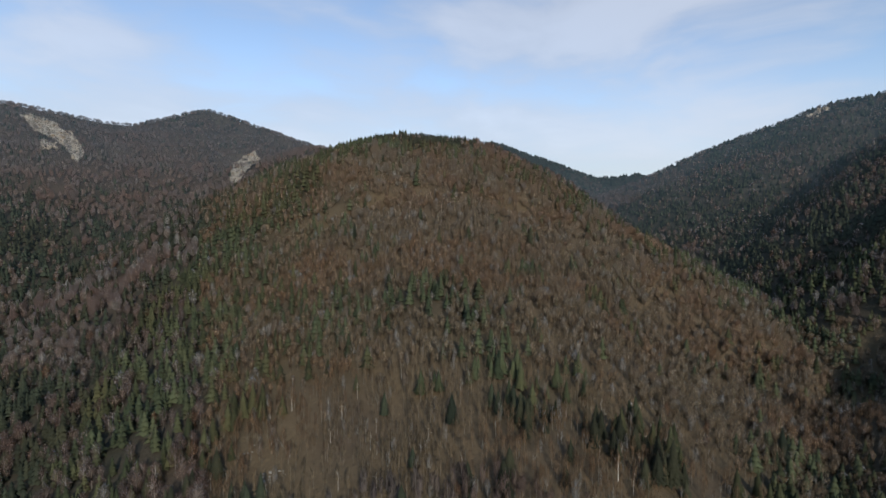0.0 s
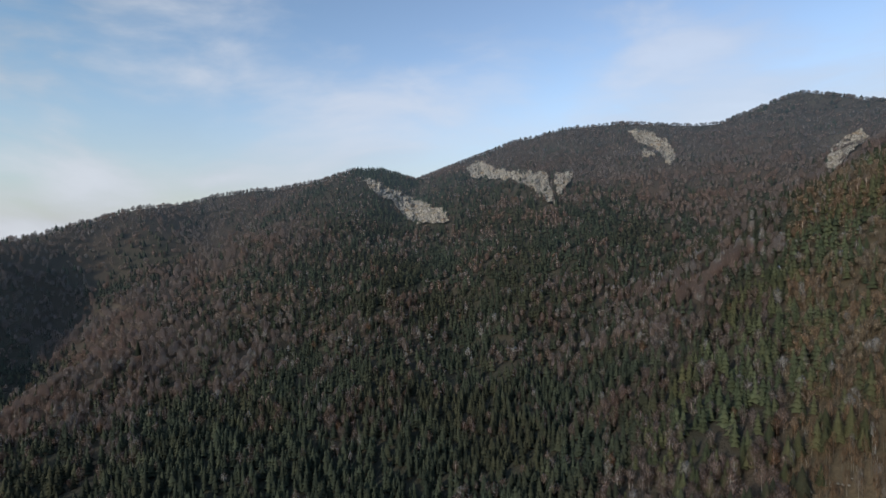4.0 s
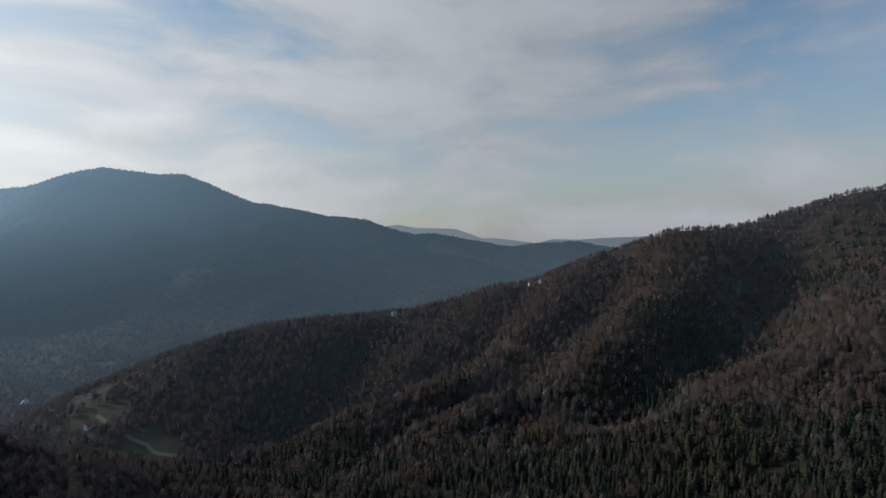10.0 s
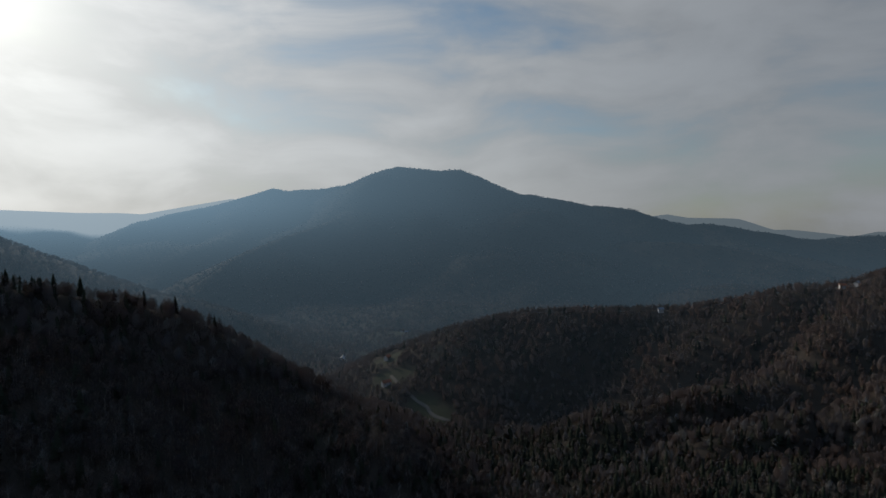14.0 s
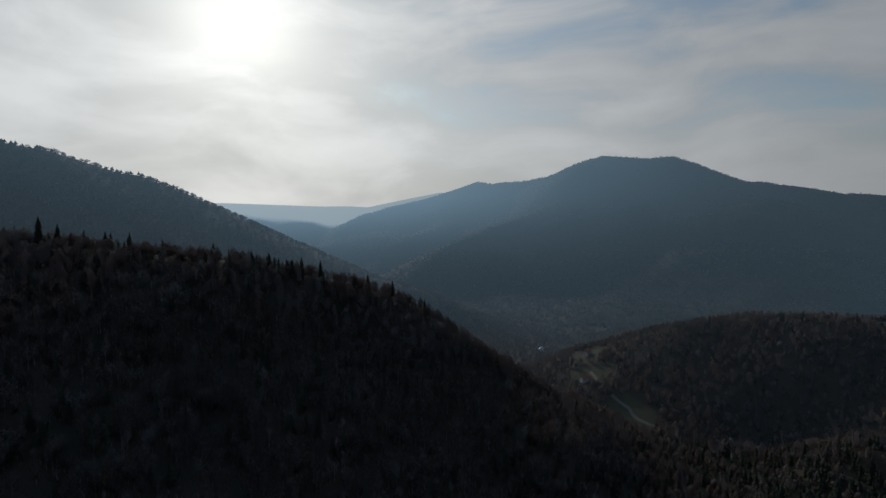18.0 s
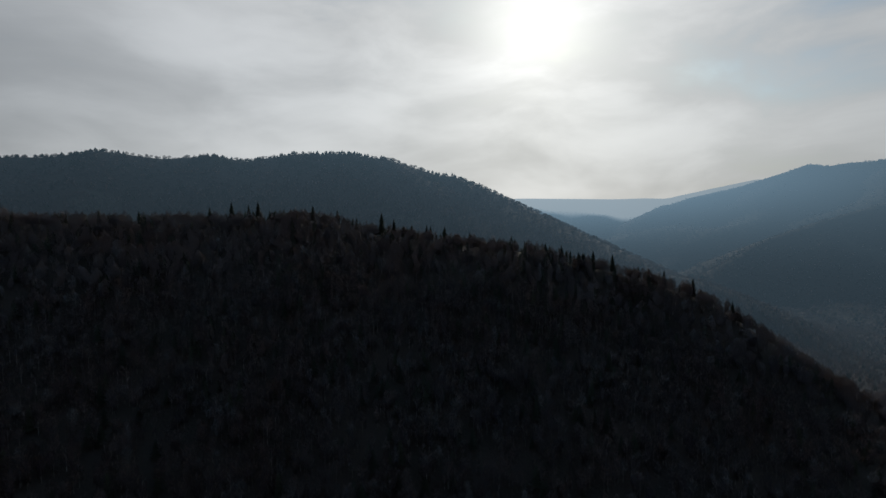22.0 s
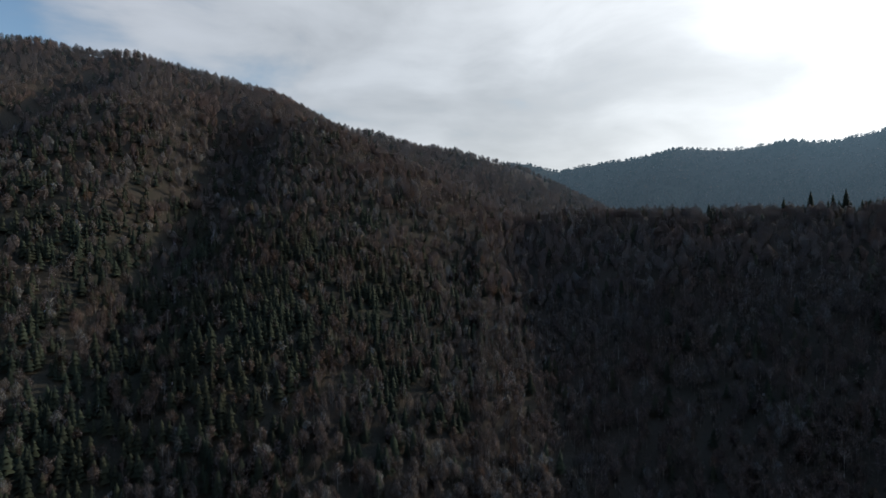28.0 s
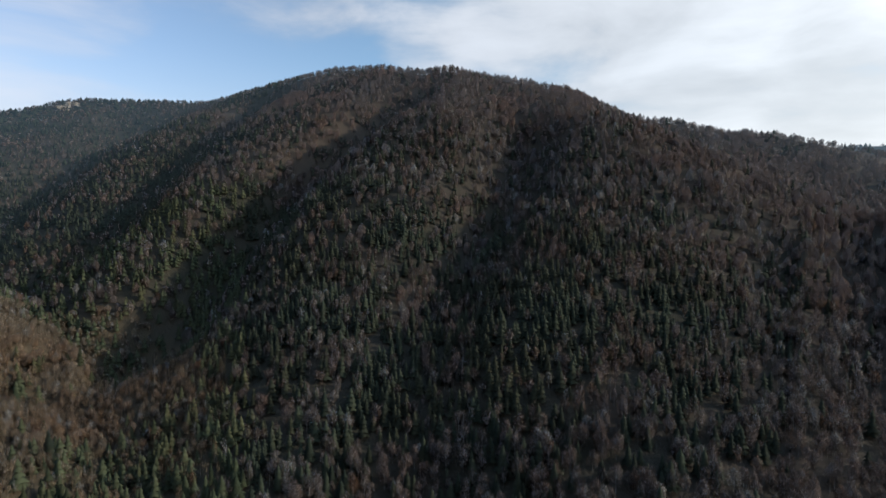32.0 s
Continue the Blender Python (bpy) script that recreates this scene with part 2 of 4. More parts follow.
M_ONE_TWIGS = leaf_material("twigs of one beech", *TWIG_BROWN, RUSSET, False, True)
M_BARK = plain_material("spruce bark", (0.04, 0.03, 0.024), (0.09, 0.07, 0.055), 1.5)
M_PALE_BARK = plain_material("beech bark", (0.095, 0.087, 0.076), (0.205, 0.190, 0.168), 1.2)
M_POLE = plain_material("thin grey-brown poles", (0.070, 0.060, 0.046), (0.150, 0.130, 0.102), 1.2)
M_BIRCH = plain_material("birch bark", (0.20, 0.185, 0.165), (0.42, 0.40, 0.37), 1.2)
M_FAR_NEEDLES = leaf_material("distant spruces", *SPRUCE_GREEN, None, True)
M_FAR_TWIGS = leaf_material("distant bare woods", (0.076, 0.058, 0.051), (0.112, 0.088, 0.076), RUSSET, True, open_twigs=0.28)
M_PLASTER = plain_material("white plaster", (0.42, 0.405, 0.38), (0.55, 0.535, 0.505), 0.8)
M_TILES = plain_material("clay roof tiles", (0.20, 0.085, 0.05), (0.32, 0.15, 0.09), 2.0)
M_SHEET = plain_material("grey sheet roof", (0.20, 0.21, 0.22), (0.30, 0.31, 0.32), 0.7, 0.45, 0.3)
M_WOOD = plain_material("weathered wood", (0.09, 0.065, 0.045), (0.17, 0.13, 0.09), 3.0)
M_PANE = plain_material("window glass", (0.02, 0.025, 0.03), (0.04, 0.05, 0.06), 1.0, 0.1)
M_TRACK = plain_material("gravel track", (0.085, 0.074, 0.058), (0.15, 0.132, 0.108), 0.6)
M_STONE = plain_material("pale field stone", (0.11, 0.098, 0.080), (0.21, 0.19, 0.16), 0.9)
M_ROCK = rock_material()

# ---------------------------------------------------------------- the lie of the land


def at(az, el, dist):
    """A place seen from the hovering point at this bearing and height angle, this far off on the map."""
    a = radians(az)
    return (-math.sin(a) * dist, math.cos(a) * dist, EYE + dist * math.tan(radians(el)))


# crest lines of the treetops: bearing, height angle, distance
# the brown spur that climbs away from the drone, and its rim over the next valley
SPUR = [(3, -26.6, 205), (0.6, -19.9, 250), (-1.9, -11.6, 312), (-4.3, -5.7, 372), (-5.5, 0.3, 460), (-6.4, 6.2, 630),
    (-6.4, 10.5, 800), (-4.6, 10.2, 830), (-2.2, 9.7, 880), (-0.4, 8.7, 950), (0.8, 8.5, 1010), (2.6, 9, 1150),
    (3.8, 8.9, 1250), (4.9, 8.6, 1500)]
SPUR_RIM = [(-6.4, 10.3, 800), (-9.4, 9.5, 790), (-13, 7.7, 770), (-22.9, 3.4, 700), (-31, -1.8, 620), (-35.4, -4.4, 580),
    (-39.6, -7.3, 530), (-41.7, -9.1, 500), (-44.2, -11.7, 470), (-47.3, -17.9, 430), (-56, -21.5, 330)]
# long skyline ridge with the cliffs, and its low end at the valley mouth
CLIFF_RIDGE = [(4.9, 8.2, 1750), (6.3, 8.7, 1780), (8.3, 9.3, 1830), (11, 10.3, 1880), (12.5, 11.1, 1900), (13, 11.7, 1900), (13.5, 11.0, 1890), (14.4, 10.3, 1880), (17.3, 10.1, 1850), (19.8, 9.8, 1810),
    (22.2, 9.9, 1790), (28.3, 10.6, 1710), (33.6, 10.4, 1660), (37.8, 9.6, 1610), (40.8, 8.1, 1570),
    (43.2, 6.8, 1550), (46.1, 4.9, 1520), (48.9, 5.4, 1490), (53.7, 6.8, 1420), (55.8, 6.7, 1400), (59.3, 5.4, 1380),
    (60.7, 5.4, 1380), (63.9, 4.7, 1360), (66.2, 4.6, 1350), (68.9, 4.1, 1350), (71.9, 3, 1350)]
LOW_RIDGE = [(71.7, 3.2, 1280), (75.9, 2.9, 1220), (84.8, 0.2, 1110), (90, -0, 1060), (96.8, -2.2, 1020), (98.1, -3.2, 1010),
    (104.1, -5.1, 980), (107.7, -5.5, 980), (115.3, -7.5, 980), (118.1, -7.9, 980), (132.7, -8.5, 980),
    (138.8, -9.7, 960), (142, -11.8, 940), (144, -14.2, 910), (144.8, -16.5, 850), (144.2, -19, 760)]
# dark ridge below the sun, the hill behind it, and the big hill on the shaded side
DARK_RIDGE = [(246, 0.2, 720), (241, 1.5, 690), (235.1, 2, 670), (232.2, 1.8, 660), (214.2, 1.6, 620), (208.4, 1.9, 610), (205.5, 1.4, 600),
    (200.4, 0.1, 580), (188, -1.6, 570), (185.3, -2.3, 570)]
DARK_END = [(185.3, -2.3, 570), (184.1, -2.1, 570), (173.3, -4.8, 560), (169.7, -6, 550), (167.9, -6.9, 550),
    (158.9, -12.8, 550), (155.3, -15.8, 550), (152.4, -17.6, 560), (145.1, -21.5, 560), (144, -23.4, 560)]
SUN_HILL = [(246, 6.4, 2100), (242.2, 6.8, 2070), (240.6, 6.8, 2060), (239.2, 6.2, 2050), (237, 5.8, 2030),
    (234.4, 6.4, 2000), (229.1, 6.8, 1960), (226.1, 7.5, 1930), (220.7, 7, 1900), (216.5, 7.4, 1890),
    (213.5, 7, 1880), (208.3, 7.8, 1860), (205.3, 7.9, 1850), (203.3, 7.9, 1850), (199.3, 7.3, 1850),
    (193.6, 5.5, 1850), (192.7, 5.5, 1850), (190.5, 4.6, 1850), (186.1, 1.9, 1850), (185.2, 1.6, 1850),
    (184.1, 0.9, 1840), (179.7, -0.7, 1830), (173.9, -4.4, 1780), (167.3, -5.9, 1600), (163.1, -7.6, 1490),
    (160.1, -9.7, 1390), (155.9, -12, 1280), (152.9, -13.1, 1200), (150.6, -14.7, 1150), (147.6, -16.8, 1080)]
BIG_HILL = [(319, 8.3, 2050), (317.8, 9.1, 2030), (313.2, 11.1, 1930), (302.8, 11.9, 1500), (290.4, 16, 1130),
    (285.7, 16.4, 1040), (281.6, 15.9, 970), (279.2, 16.3, 940), (268.5, 14.3, 860), (266.5, 12.9, 880),
    (263.9, 11.9, 900), (258.7, 10.5, 940), (257.4, 10.5, 950), (252.5, 9, 990), (248.3, 8.5, 1030),
    (242.4, 6.8, 1080), (240.5, 5.8, 1090), (239.4, 5.2, 1090), (238.4, 4.5, 1080), (235.4, 2.3, 1050), (234.4, 1.2, 1040)]
# mountains at the head of the valley, the mountain across the main valley, and the last hills
HEAD_RIDGE = [(-8.2, 10.3, 2350), (-13.6, 9.2, 2320), (-15.9, 9.4, 2300), (-17.7, 8.4, 2280), (-20, 8, 2260),
    (-26.2, 5.6, 2200), (-28.8, 5.6, 2180), (-30.9, 5.8, 2160), (-33.1, 5.5, 2150), (-34.3, 6.2, 2130),
    (-37.8, 7.4, 2050), (-39.5, 8.3, 2020), (-40.6, 8.5, 1990), (-42.2, 9.0, 1960), (-43.4, 9.3, 1940),
    (-44.1, 10.0, 1920), (-45.6, 10.7, 1890), (-46.6, 10.8, 1870), (-47.5, 10.6, 1850), (-50, 11, 1700)]
MOUNTAIN = [(177.4, -1, 4060), (173.8, 0.1, 4120), (170.8, 1.6, 4170), (168.4, 2.3, 4200), (164.7, 3, 4200),
    (159, 4.8, 4200), (157.4, 4.5, 4170), (153.7, 4.7, 4110), (150.2, 5.3, 4030), (148.4, 6.2, 3980),
    (146.1, 6.9, 3910), (141.9, 6.4, 3900), (139.8, 6.5, 3900), (135.6, 4.3, 3850), (133.7, 3.7, 3850),
    (132, 3.7, 3830), (126.5, 2.4, 3770), (122.3, 1.9, 3700), (120.3, 0.6, 3670), (119.4, 0.4, 3650),
    (117.1, 0.1, 3630), (115.1, 0.2, 3600), (108, -1.2, 3490), (104, -1.8, 3420), (101.5, -2.4, 3360),
    (99.3, -3.4, 3310), (93, -5, 3200)]
LAST_WEST = [(200, 2, 4700), (192, 2.4, 4700), (186.2, 2.7, 4700), (170.8, 2.2, 4700), (162.9, 3.7, 4700), (159, 2.5, 4700)]
LAST_EAST = [(126, -0.5, 4700), (120.4, 1, 4700), (118.8, 1.2, 4700), (116.9, 0.8, 4700), (112.8, 0.6, 4700),
    (110.6, -0.5, 4700), (108.5, -0.5, 4700), (104, -1.2, 4700), (102.4, -0.8, 4700), (99.7, -0.9, 4700),
    (92.8, -0.7, 4700), (84, -1.3, 4700)]
# each crest with its falls to the left and to the right of the way along it, how fast these steepen, and the canopy's depth
RIDGES = [
    (SPUR, 0.42, 0.10, 0.0002, 0.0010, 13),
    (SPUR_RIM, 0.60, 0.10, 0, 0.0010, 17),
    (CLIFF_RIDGE, 0.38, 0.40, 0, 0, 7),
    (LOW_RIDGE, 0.42, 0.40, 0, 0, 8),
    # spurs of the long ridge
    ([(62, 4.4, 1370), (66, -2.5, 1080), (75, -9.8, 850), (84, -18.8, 620)], 0.45, 0.36, 0, 0, 7),
    ([(90.3, -0.5, 1060), (93.8, -7.8, 850), (104, -14.3, 700), (115, -19.7, 590)], 0.5, 0.5, 0, 0, 7),
    ([(98.6, -4.0, 1005), (103, -8.3, 880), (112, -14.2, 740), (123.5, -18.2, 650)], 0.5, 0.45, 0, 0, 7),
    (DARK_RIDGE, 0.60, 0.44, 0, 0, 11),
    (DARK_END, 0.80, 0.70, 0, 0, 11),
    (SUN_HILL, 0.50, 0.50, 0, 0, 6),
    (BIG_HILL, 0.50, 0.50, 0, 0.00022, 9),
    ([(278.8, 15.8, 930), (272.8, 10.6, 735), (261.3, 2.4, 570), (255, -3.5, 510), (262, -9.0, 420), (272, -17, 320)], 0.5, 0.5, 0, 0, 9),
    ([(278.8, 15.8, 930), (281, 7.4, 720), (285, -2.0, 560), (295, -13.0, 410), (300, -18.5, 330)], 0.55, 0.45, 0, 0, 9),
    (HEAD_RIDGE, 0.45, 0.42, 0, 0, 6),
    (MOUNTAIN, 0.40, 0.5, 0, 0, 5),
    # its spurs, one behind the other
    ([(145.7, 6.8, 3900), (148, 3.5, 3500), (152.9, 1.5, 3200), (158.7, -0.4, 2950), (162.4, -1.9, 2750), (165.4, -4.0, 2500)], 0.45, 0.45, 0, 0, 5),
    ([(133.6, 3.6, 3850), (131, -1.0, 3250), (127, -3.3, 3050), (123, -1.5, 3000), (119, -1.5, 2950), (115, -1.8, 2900), (112, -2.4, 2850), (109, -3.4, 2750), (105.7, -4.9, 2600)], 0.42, 0.42, 0, 0, 5),
    ([(146, -9.6, 2050), (143.9, -7.9, 2180), (142.3, -6.5, 2260), (140.2, -5.4, 2330), (135.9, -5.2, 2400), (129.1, -6.0, 2350), (123.2, -7.5, 2250)], 0.35, 0.40, 0, 0, 5),
    ([(116, 0.0, 3610), (110, -2.4, 3150), (104, -3.9, 2800), (98, -5.2, 2550)], 0.40, 0.40, 0, 0, 5),
    ([(196, 1.2, 4350), (190, 1.5, 4350), (184, 0.9, 4330), (179.5, -0.2, 4300), (176, -1.2, 4250)], 0.4, 0.4, 0, 0, 5),
    (LAST_WEST, 0.4, 0.4, 0, 0, 4),
    (LAST_EAST, 0.4, 0.4, 0, 0, 4),
]
# stream beds: bearing, distance, drop below the drone
STREAMS = [
    [(-36, 850, -50), (-42, 680, -105), (-48, 540, -140), (-56, 400, -155), (302, 270, -165), (300, 100, -175), (60, 150, -185), (90, 330, -198), (125, 430, -235), (141, 700, -278),
     (144, 870, -298), (147.5, 1230, -308), (151, 1700, -316), (165, 2700, -325), (177, 3600, -330)],
    [(150, 1650, -316), (125, 1900, -320), (100, 2300, -325), (82, 3600, -330)],
    [(247.5, 480, -72), (244, 400, -100), (242.8, 300, -120), (240, 150, -152), (90, 60, -172)],
    [(11.5, 900, -8), (21, 650, -95), (30, 480, -132), (45, 330, -170), (75, 250, -188)],
]
# gullies cut into the slopes: bearing, distance; then depth and width
GULLIES = [
    ([(280, 880), (287, 780), (293, 700), (301, 590), (308, 480)], 44, 44),
    ([(297.4, 1080), (306.8, 850), (312, 730)], 26, 50),
    ([(271, 660), (274, 540), (277, 420), (279, 320), (281, 230)], 46, 54),
    ([(80, 1010), (86, 810), (95, 630)], 54, 68),
    ([(95, 950), (100, 820), (111, 670)], 34, 48),
    ([(106, 920), (112, 820), (121, 720)], 30, 46),
    ([(122, 910), (126, 830), (132, 750)], 24, 46),
    ([(50, 1250), (49, 900), (46, 600)], 16, 60),
    ([(-14, 640), (-22, 480), (-34, 380)], 12, 40),
]


def lattice(ix, iy, seed):
    n = np.sin(ix * 127.1 + iy * 311.7 + seed * 74.7) * 43758.5453
    return n - np.floor(n)


def soft_noise(x, y, size, seed=0):
    """Smooth value noise in -1..1 with features of about this size."""
    x, y = x / size, y / size
    ix, iy = np.floor(x), np.floor(y)
    fx, fy = x - ix, y - iy
    fx, fy = fx * fx * (3 - 2 * fx), fy * fy * (3 - 2 * fy)
    a = lattice(ix, iy, seed) * (1 - fx) + lattice(ix + 1, iy, seed) * fx
    b = lattice(ix, iy + 1, seed) * (1 - fx) + lattice(ix + 1, iy + 1, seed) * fx
    return 2 * (a * (1 - fy) + b * fy) - 1


def along(points, x, y):
    """For each place and each stretch of the line: distance, height of the line there, and the side of it (1: left, 0: right)."""
    for (ax, ay, az), (bx, by, bz) in zip(points, points[1:]):
        dx, dy = bx - ax, by - ay
        u = np.clip(((x - ax) * dx + (y - ay) * dy) / (dx * dx + dy * dy), 0, 1)
        d = np.hypot(x - ax - u * dx, y - ay - u * dy)
        across = (dx * (y - ay) - dy * (x - ax)) / (math.hypot(dx, dy) * np.maximum(d, 1e-3))
        yield d, az + u * (bz - az), 0.5 + 0.5 * np.clip(across, -1, 1)


def land(x, y):
    floor = np.full(x.shape, EYE - 150.0)
    for line in STREAMS:
        for d, z, _ in along([at(a, 0, r)[:2] + (EYE + h,) for a, r, h in line], x, y):
            floor = np.minimum(floor, z + 0.16 * d)
    h, crest = floor.copy(), np.full(x.shape, 1e9)
    for points, left, right, bend_left, bend_right, trees in RIDGES:
        line = [at(*p) for p in points]
        line = [(px, py, pz - trees) for px, py, pz in line]
        r, gap = np.full(x.shape, -1e9), np.full(x.shape, 1e9)
        w = 14.0
        for d, z, side in along(line, x, y):
            e = np.sqrt(d * d + w * w) - w
            r = np.maximum(r, z - (right + (left - right) * side) * e - (bend_right + (bend_left - bend_right) * side) * e * e)
            gap = np.minimum(gap, d)
        crest = np.where(r > h, gap, crest)
        k = 14.0
        t = np.clip((r - h) / k, -1, 1)
        h = np.where(np.abs(r - h) < k, (r + h) / 2 + k / 4 * (1 + t * t), np.maximum(r, h))
    calm = np.clip(crest / 160, 0.05, 1)
    for line, depth, width in GULLIES:
        d = np.minimum.reduce([q[0] for q in along([at(a, 0, r) for a, r in line], x, y)])
        h = h - depth * np.exp(-(d / width) ** 2) * calm
    folds = soft_noise(x, y, 210, 1) * 15 + soft_noise(x, y, 95, 2) * 7 + soft_noise(x, y, 40, 3) * 2.5
    distance = np.hypot(x, y)
    bearing_here = np.degrees(np.arctan2(-x, y)) % 360
    even = (bearing_here > 150) & (bearing_here < 246) & (distance < 2200)      # smooth flanks below the sun
    folds = np.where(even, 0.35 * folds, folds)
    broad = soft_noise(x, y, 620, 5) * 70 + soft_noise(x, y, 300, 6) * 40
    return h + folds * calm + broad * np.clip(crest / 420, 0, 1) * np.clip((distance - 1700) / 500, 0, 1)


RADII = np.concatenate([np.linspace(0.01, 150, 15), 150 * np.exp(np.linspace(0.02, math.log(4900 / 150), 230))])
COLUMNS = 640
BEARINGS = np.linspace(0, 360, COLUMNS, endpoint=False)
GRID_A, GRID_R = np.meshgrid(np.radians(BEARINGS), RADII)
GRID_X, GRID_Y = -np.sin(GRID_A) * GRID_R, np.cos(GRID_A) * GRID_R
GRID_Z = land(GRID_X, GRID_Y)
HAZE_FROM = 700
SPLIT = int(np.searchsorted(RADII, HAZE_FROM))


def on_grid(table, x, y):
    r, a = np.hypot(x, y), np.degrees(np.arctan2(-x, y)) % 360
    i = np.clip(np.interp(r, RADII, np.arange(len(RADII))), 0, len(RADII) - 1.001)
    j = a / 360 * COLUMNS
    i0, j0 = i.astype(int), np.floor(j).astype(int)
    u, v = i - i0, j - j0
    j0, j1 = j0 % COLUMNS, (j0 + 1) % COLUMNS
    top = table[i0, j0] * (1 - v) + table[i0, j1] * v
    low = table[i0 + 1, j0] * (1 - v) + table[i0 + 1, j1] * v
    return top * (1 - u) + low * u


def height(x, y):
    return on_grid(GRID_Z, np.asarray(x, float), np.asarray(y, float))


def slope_place(az, el):
    """Where the line of sight at this bearing and height angle first meets the land."""
    r = np.linspace(120, 4800, 4000)
    a = radians(az)
    x, y = -math.sin(a) * r, math.cos(a) * r
    under = height(x, y) > EYE + r * math.tan(radians(el))
    k = int(np.argmax(under)) if under.any() else len(r) - 1
    return x[k], y[k], float(height(x[k:k + 1], y[k:k + 1])[0])


# meadows on the valley floor: bearing, height angle, radius
MEADOWS = [(142.5, -20.0, 34), (144.5, -18.6, 30), (147.0, -15.2, 34), (147.8, -13.6, 30), (146.3, -10.8, 45), (150, -13.0, 28)]
meadow = np.zeros(GRID_X.shape)
for az, el, size in MEADOWS:
    mx, my, _ = slope_place(az, el)
    d = np.hypot(GRID_X - mx, GRID_Y - my) + 14 * soft_noise(GRID_X, GRID_Y, 35, 8)
    meadow = np.maximum(meadow, np.clip((size - d) / 14, 0, 1))


def quick_mesh(name, verts, tris, mat, tint=None, key="tint", smooth=False, sides=3, normals=None):
    me = bpy.data.meshes.new(name)
    me.vertices.add(len(verts))
    me.vertices.foreach_set("co", np.ascontiguousarray(verts, dtype=np.float32).ravel())
    me.loops.add(len(tris) * sides)
    me.loops.foreach_set("vertex_index", np.ascontiguousarray(tris, dtype=np.int32).ravel())
    me.polygons.add(len(tris))
    me.polygons.foreach_set("loop_start", np.arange(0, len(tris) * sides, sides, dtype=np.int32))
    if tint is not None:
        me.attributes.new(key, "FLOAT", "POINT").data.foreach_set("value", np.ascontiguousarray(tint, dtype=np.float32))
    me.materials.append(mat)
    me.update(calc_edges=True)
    if normals is not None:
        me.normals_split_custom_set_from_vertices(normals)
    elif not smooth:
        me.shade_flat()
    return me


def crown_normals(v, t, cone):
    """Foliage is shaded as a full crown, with some of each spray's own tilt."""
    if cone:
        n = np.stack([v[:, 0] * 6, v[:, 1] * 6, np.full(len(v), 0.30)], -1)
        n[np.hypot(v[:, 0], v[:, 1]) < 0.004] = (0, 0, 1)
    else:
        n = np.stack([v[:, 0] * 2.6, v[:, 1] * 2.6, (v[:, 2] - 0.52) * 1.0 + 0.12], -1)
    n /= np.linalg.norm(n, axis=1, keepdims=True)
    own = np.cross(v[t[:, 1]] - v[t[:, 0]], v[t[:, 2]] - v[t[:, 0]])
    own /= np.linalg.norm(own, axis=1, keepdims=True) + 1e-12
    tilt = np.zeros_like(v)
    for k in range(3):
        tilt[t[:, k]] = own
    n = n + (0.35 if cone else 0.28) * tilt
    return n / np.linalg.norm(n, axis=1, keepdims=True)


# what the drone can see: the canopy line of sight, bearing by bearing
sight = np.degrees(np.arctan2(GRID_Z + 9 - EYE, GRID_R))
HORIZON = np.vstack([np.full((1, COLUMNS), -90.0), np.maximum.accumulate(sight, 0)[:-1]])

# ---------------------------------------------------------------- woods


def disc_fan(rng, tiers, spikes, top=1.0):
    """A spruce of height 1: ragged drooping whorls round the stem."""
    verts, tris = [], []
    for k in range(tiers):
        f = k / (tiers - 1) if tiers > 1 else 0
        z0 = 0.12 + 0.80 * f
        reach = (0.225 * (1 - f) ** 0.8 + 0.012) * rng.uniform(0.76, 1.16)
        tip = min(z0 + 0.9 * (0.80 / max(tiers - 1, 1)) + 0.07, 1.0)
        c = len(verts)
        verts.append((0, 0, tip))
        turn = rng.uniform(0, 6.28)
        for s in range(2 * spikes):
            a = turn + math.pi * s / spikes
            q = reach * (rng.uniform(0.85, 1.15) if s % 2 == 0 else rng.uniform(0.55, 0.72))
            verts.append((math.cos(a) * q, math.sin(a) * q, z0 - (0.02 if s % 2 == 0 else -0.015) * rng.uniform(0.3, 1.5)))
        for s in range(2 * spikes):
            tris.append((c, c + 1 + s, c + 1 + (s + 1) % (2 * spikes)))
    return np.array(verts), np.array(tris)


def stem(rng, z1, r0, sides=3):
    verts = [(math.cos(6.283 * s / sides) * r0, math.sin(6.283 * s / sides) * r0, -0.06) for s in range(sides)] + [(0, 0, z1)]
    return np.array(verts), np.array([(s, (s + 1) % sides, sides) for s in range(sides)])


def limbs(rng, count):
    """Rising boughs of a broad tree of height 1, as slim pyramids."""
    verts, tris, ends = [], [], []
    for k in range(count):
        z0, a = rng.uniform(0.30, 0.70), 2.4 * k + rng.uniform(-0.4, 0.4)
        reach = rng.uniform(0.10, 0.23)
        z1 = min(z0 + rng.uniform(0.16, 0.34), 0.96)
        b = len(verts)
        w = 0.0042
        side = (-math.sin(a) * w, math.cos(a) * w)
        end = (math.cos(a) * reach, math.sin(a) * reach, z1)
        verts += [(side[0], side[1], z0), (-side[0], -side[1], z0), (0, 0, z0 + 0.014), end]
        tris += [(b, b + 1, b + 3), (b + 1, b + 2, b + 3), (b + 2, b, b + 3)]
        ends.append((z0, end))
    return np.array(verts), np.array(tris), ends


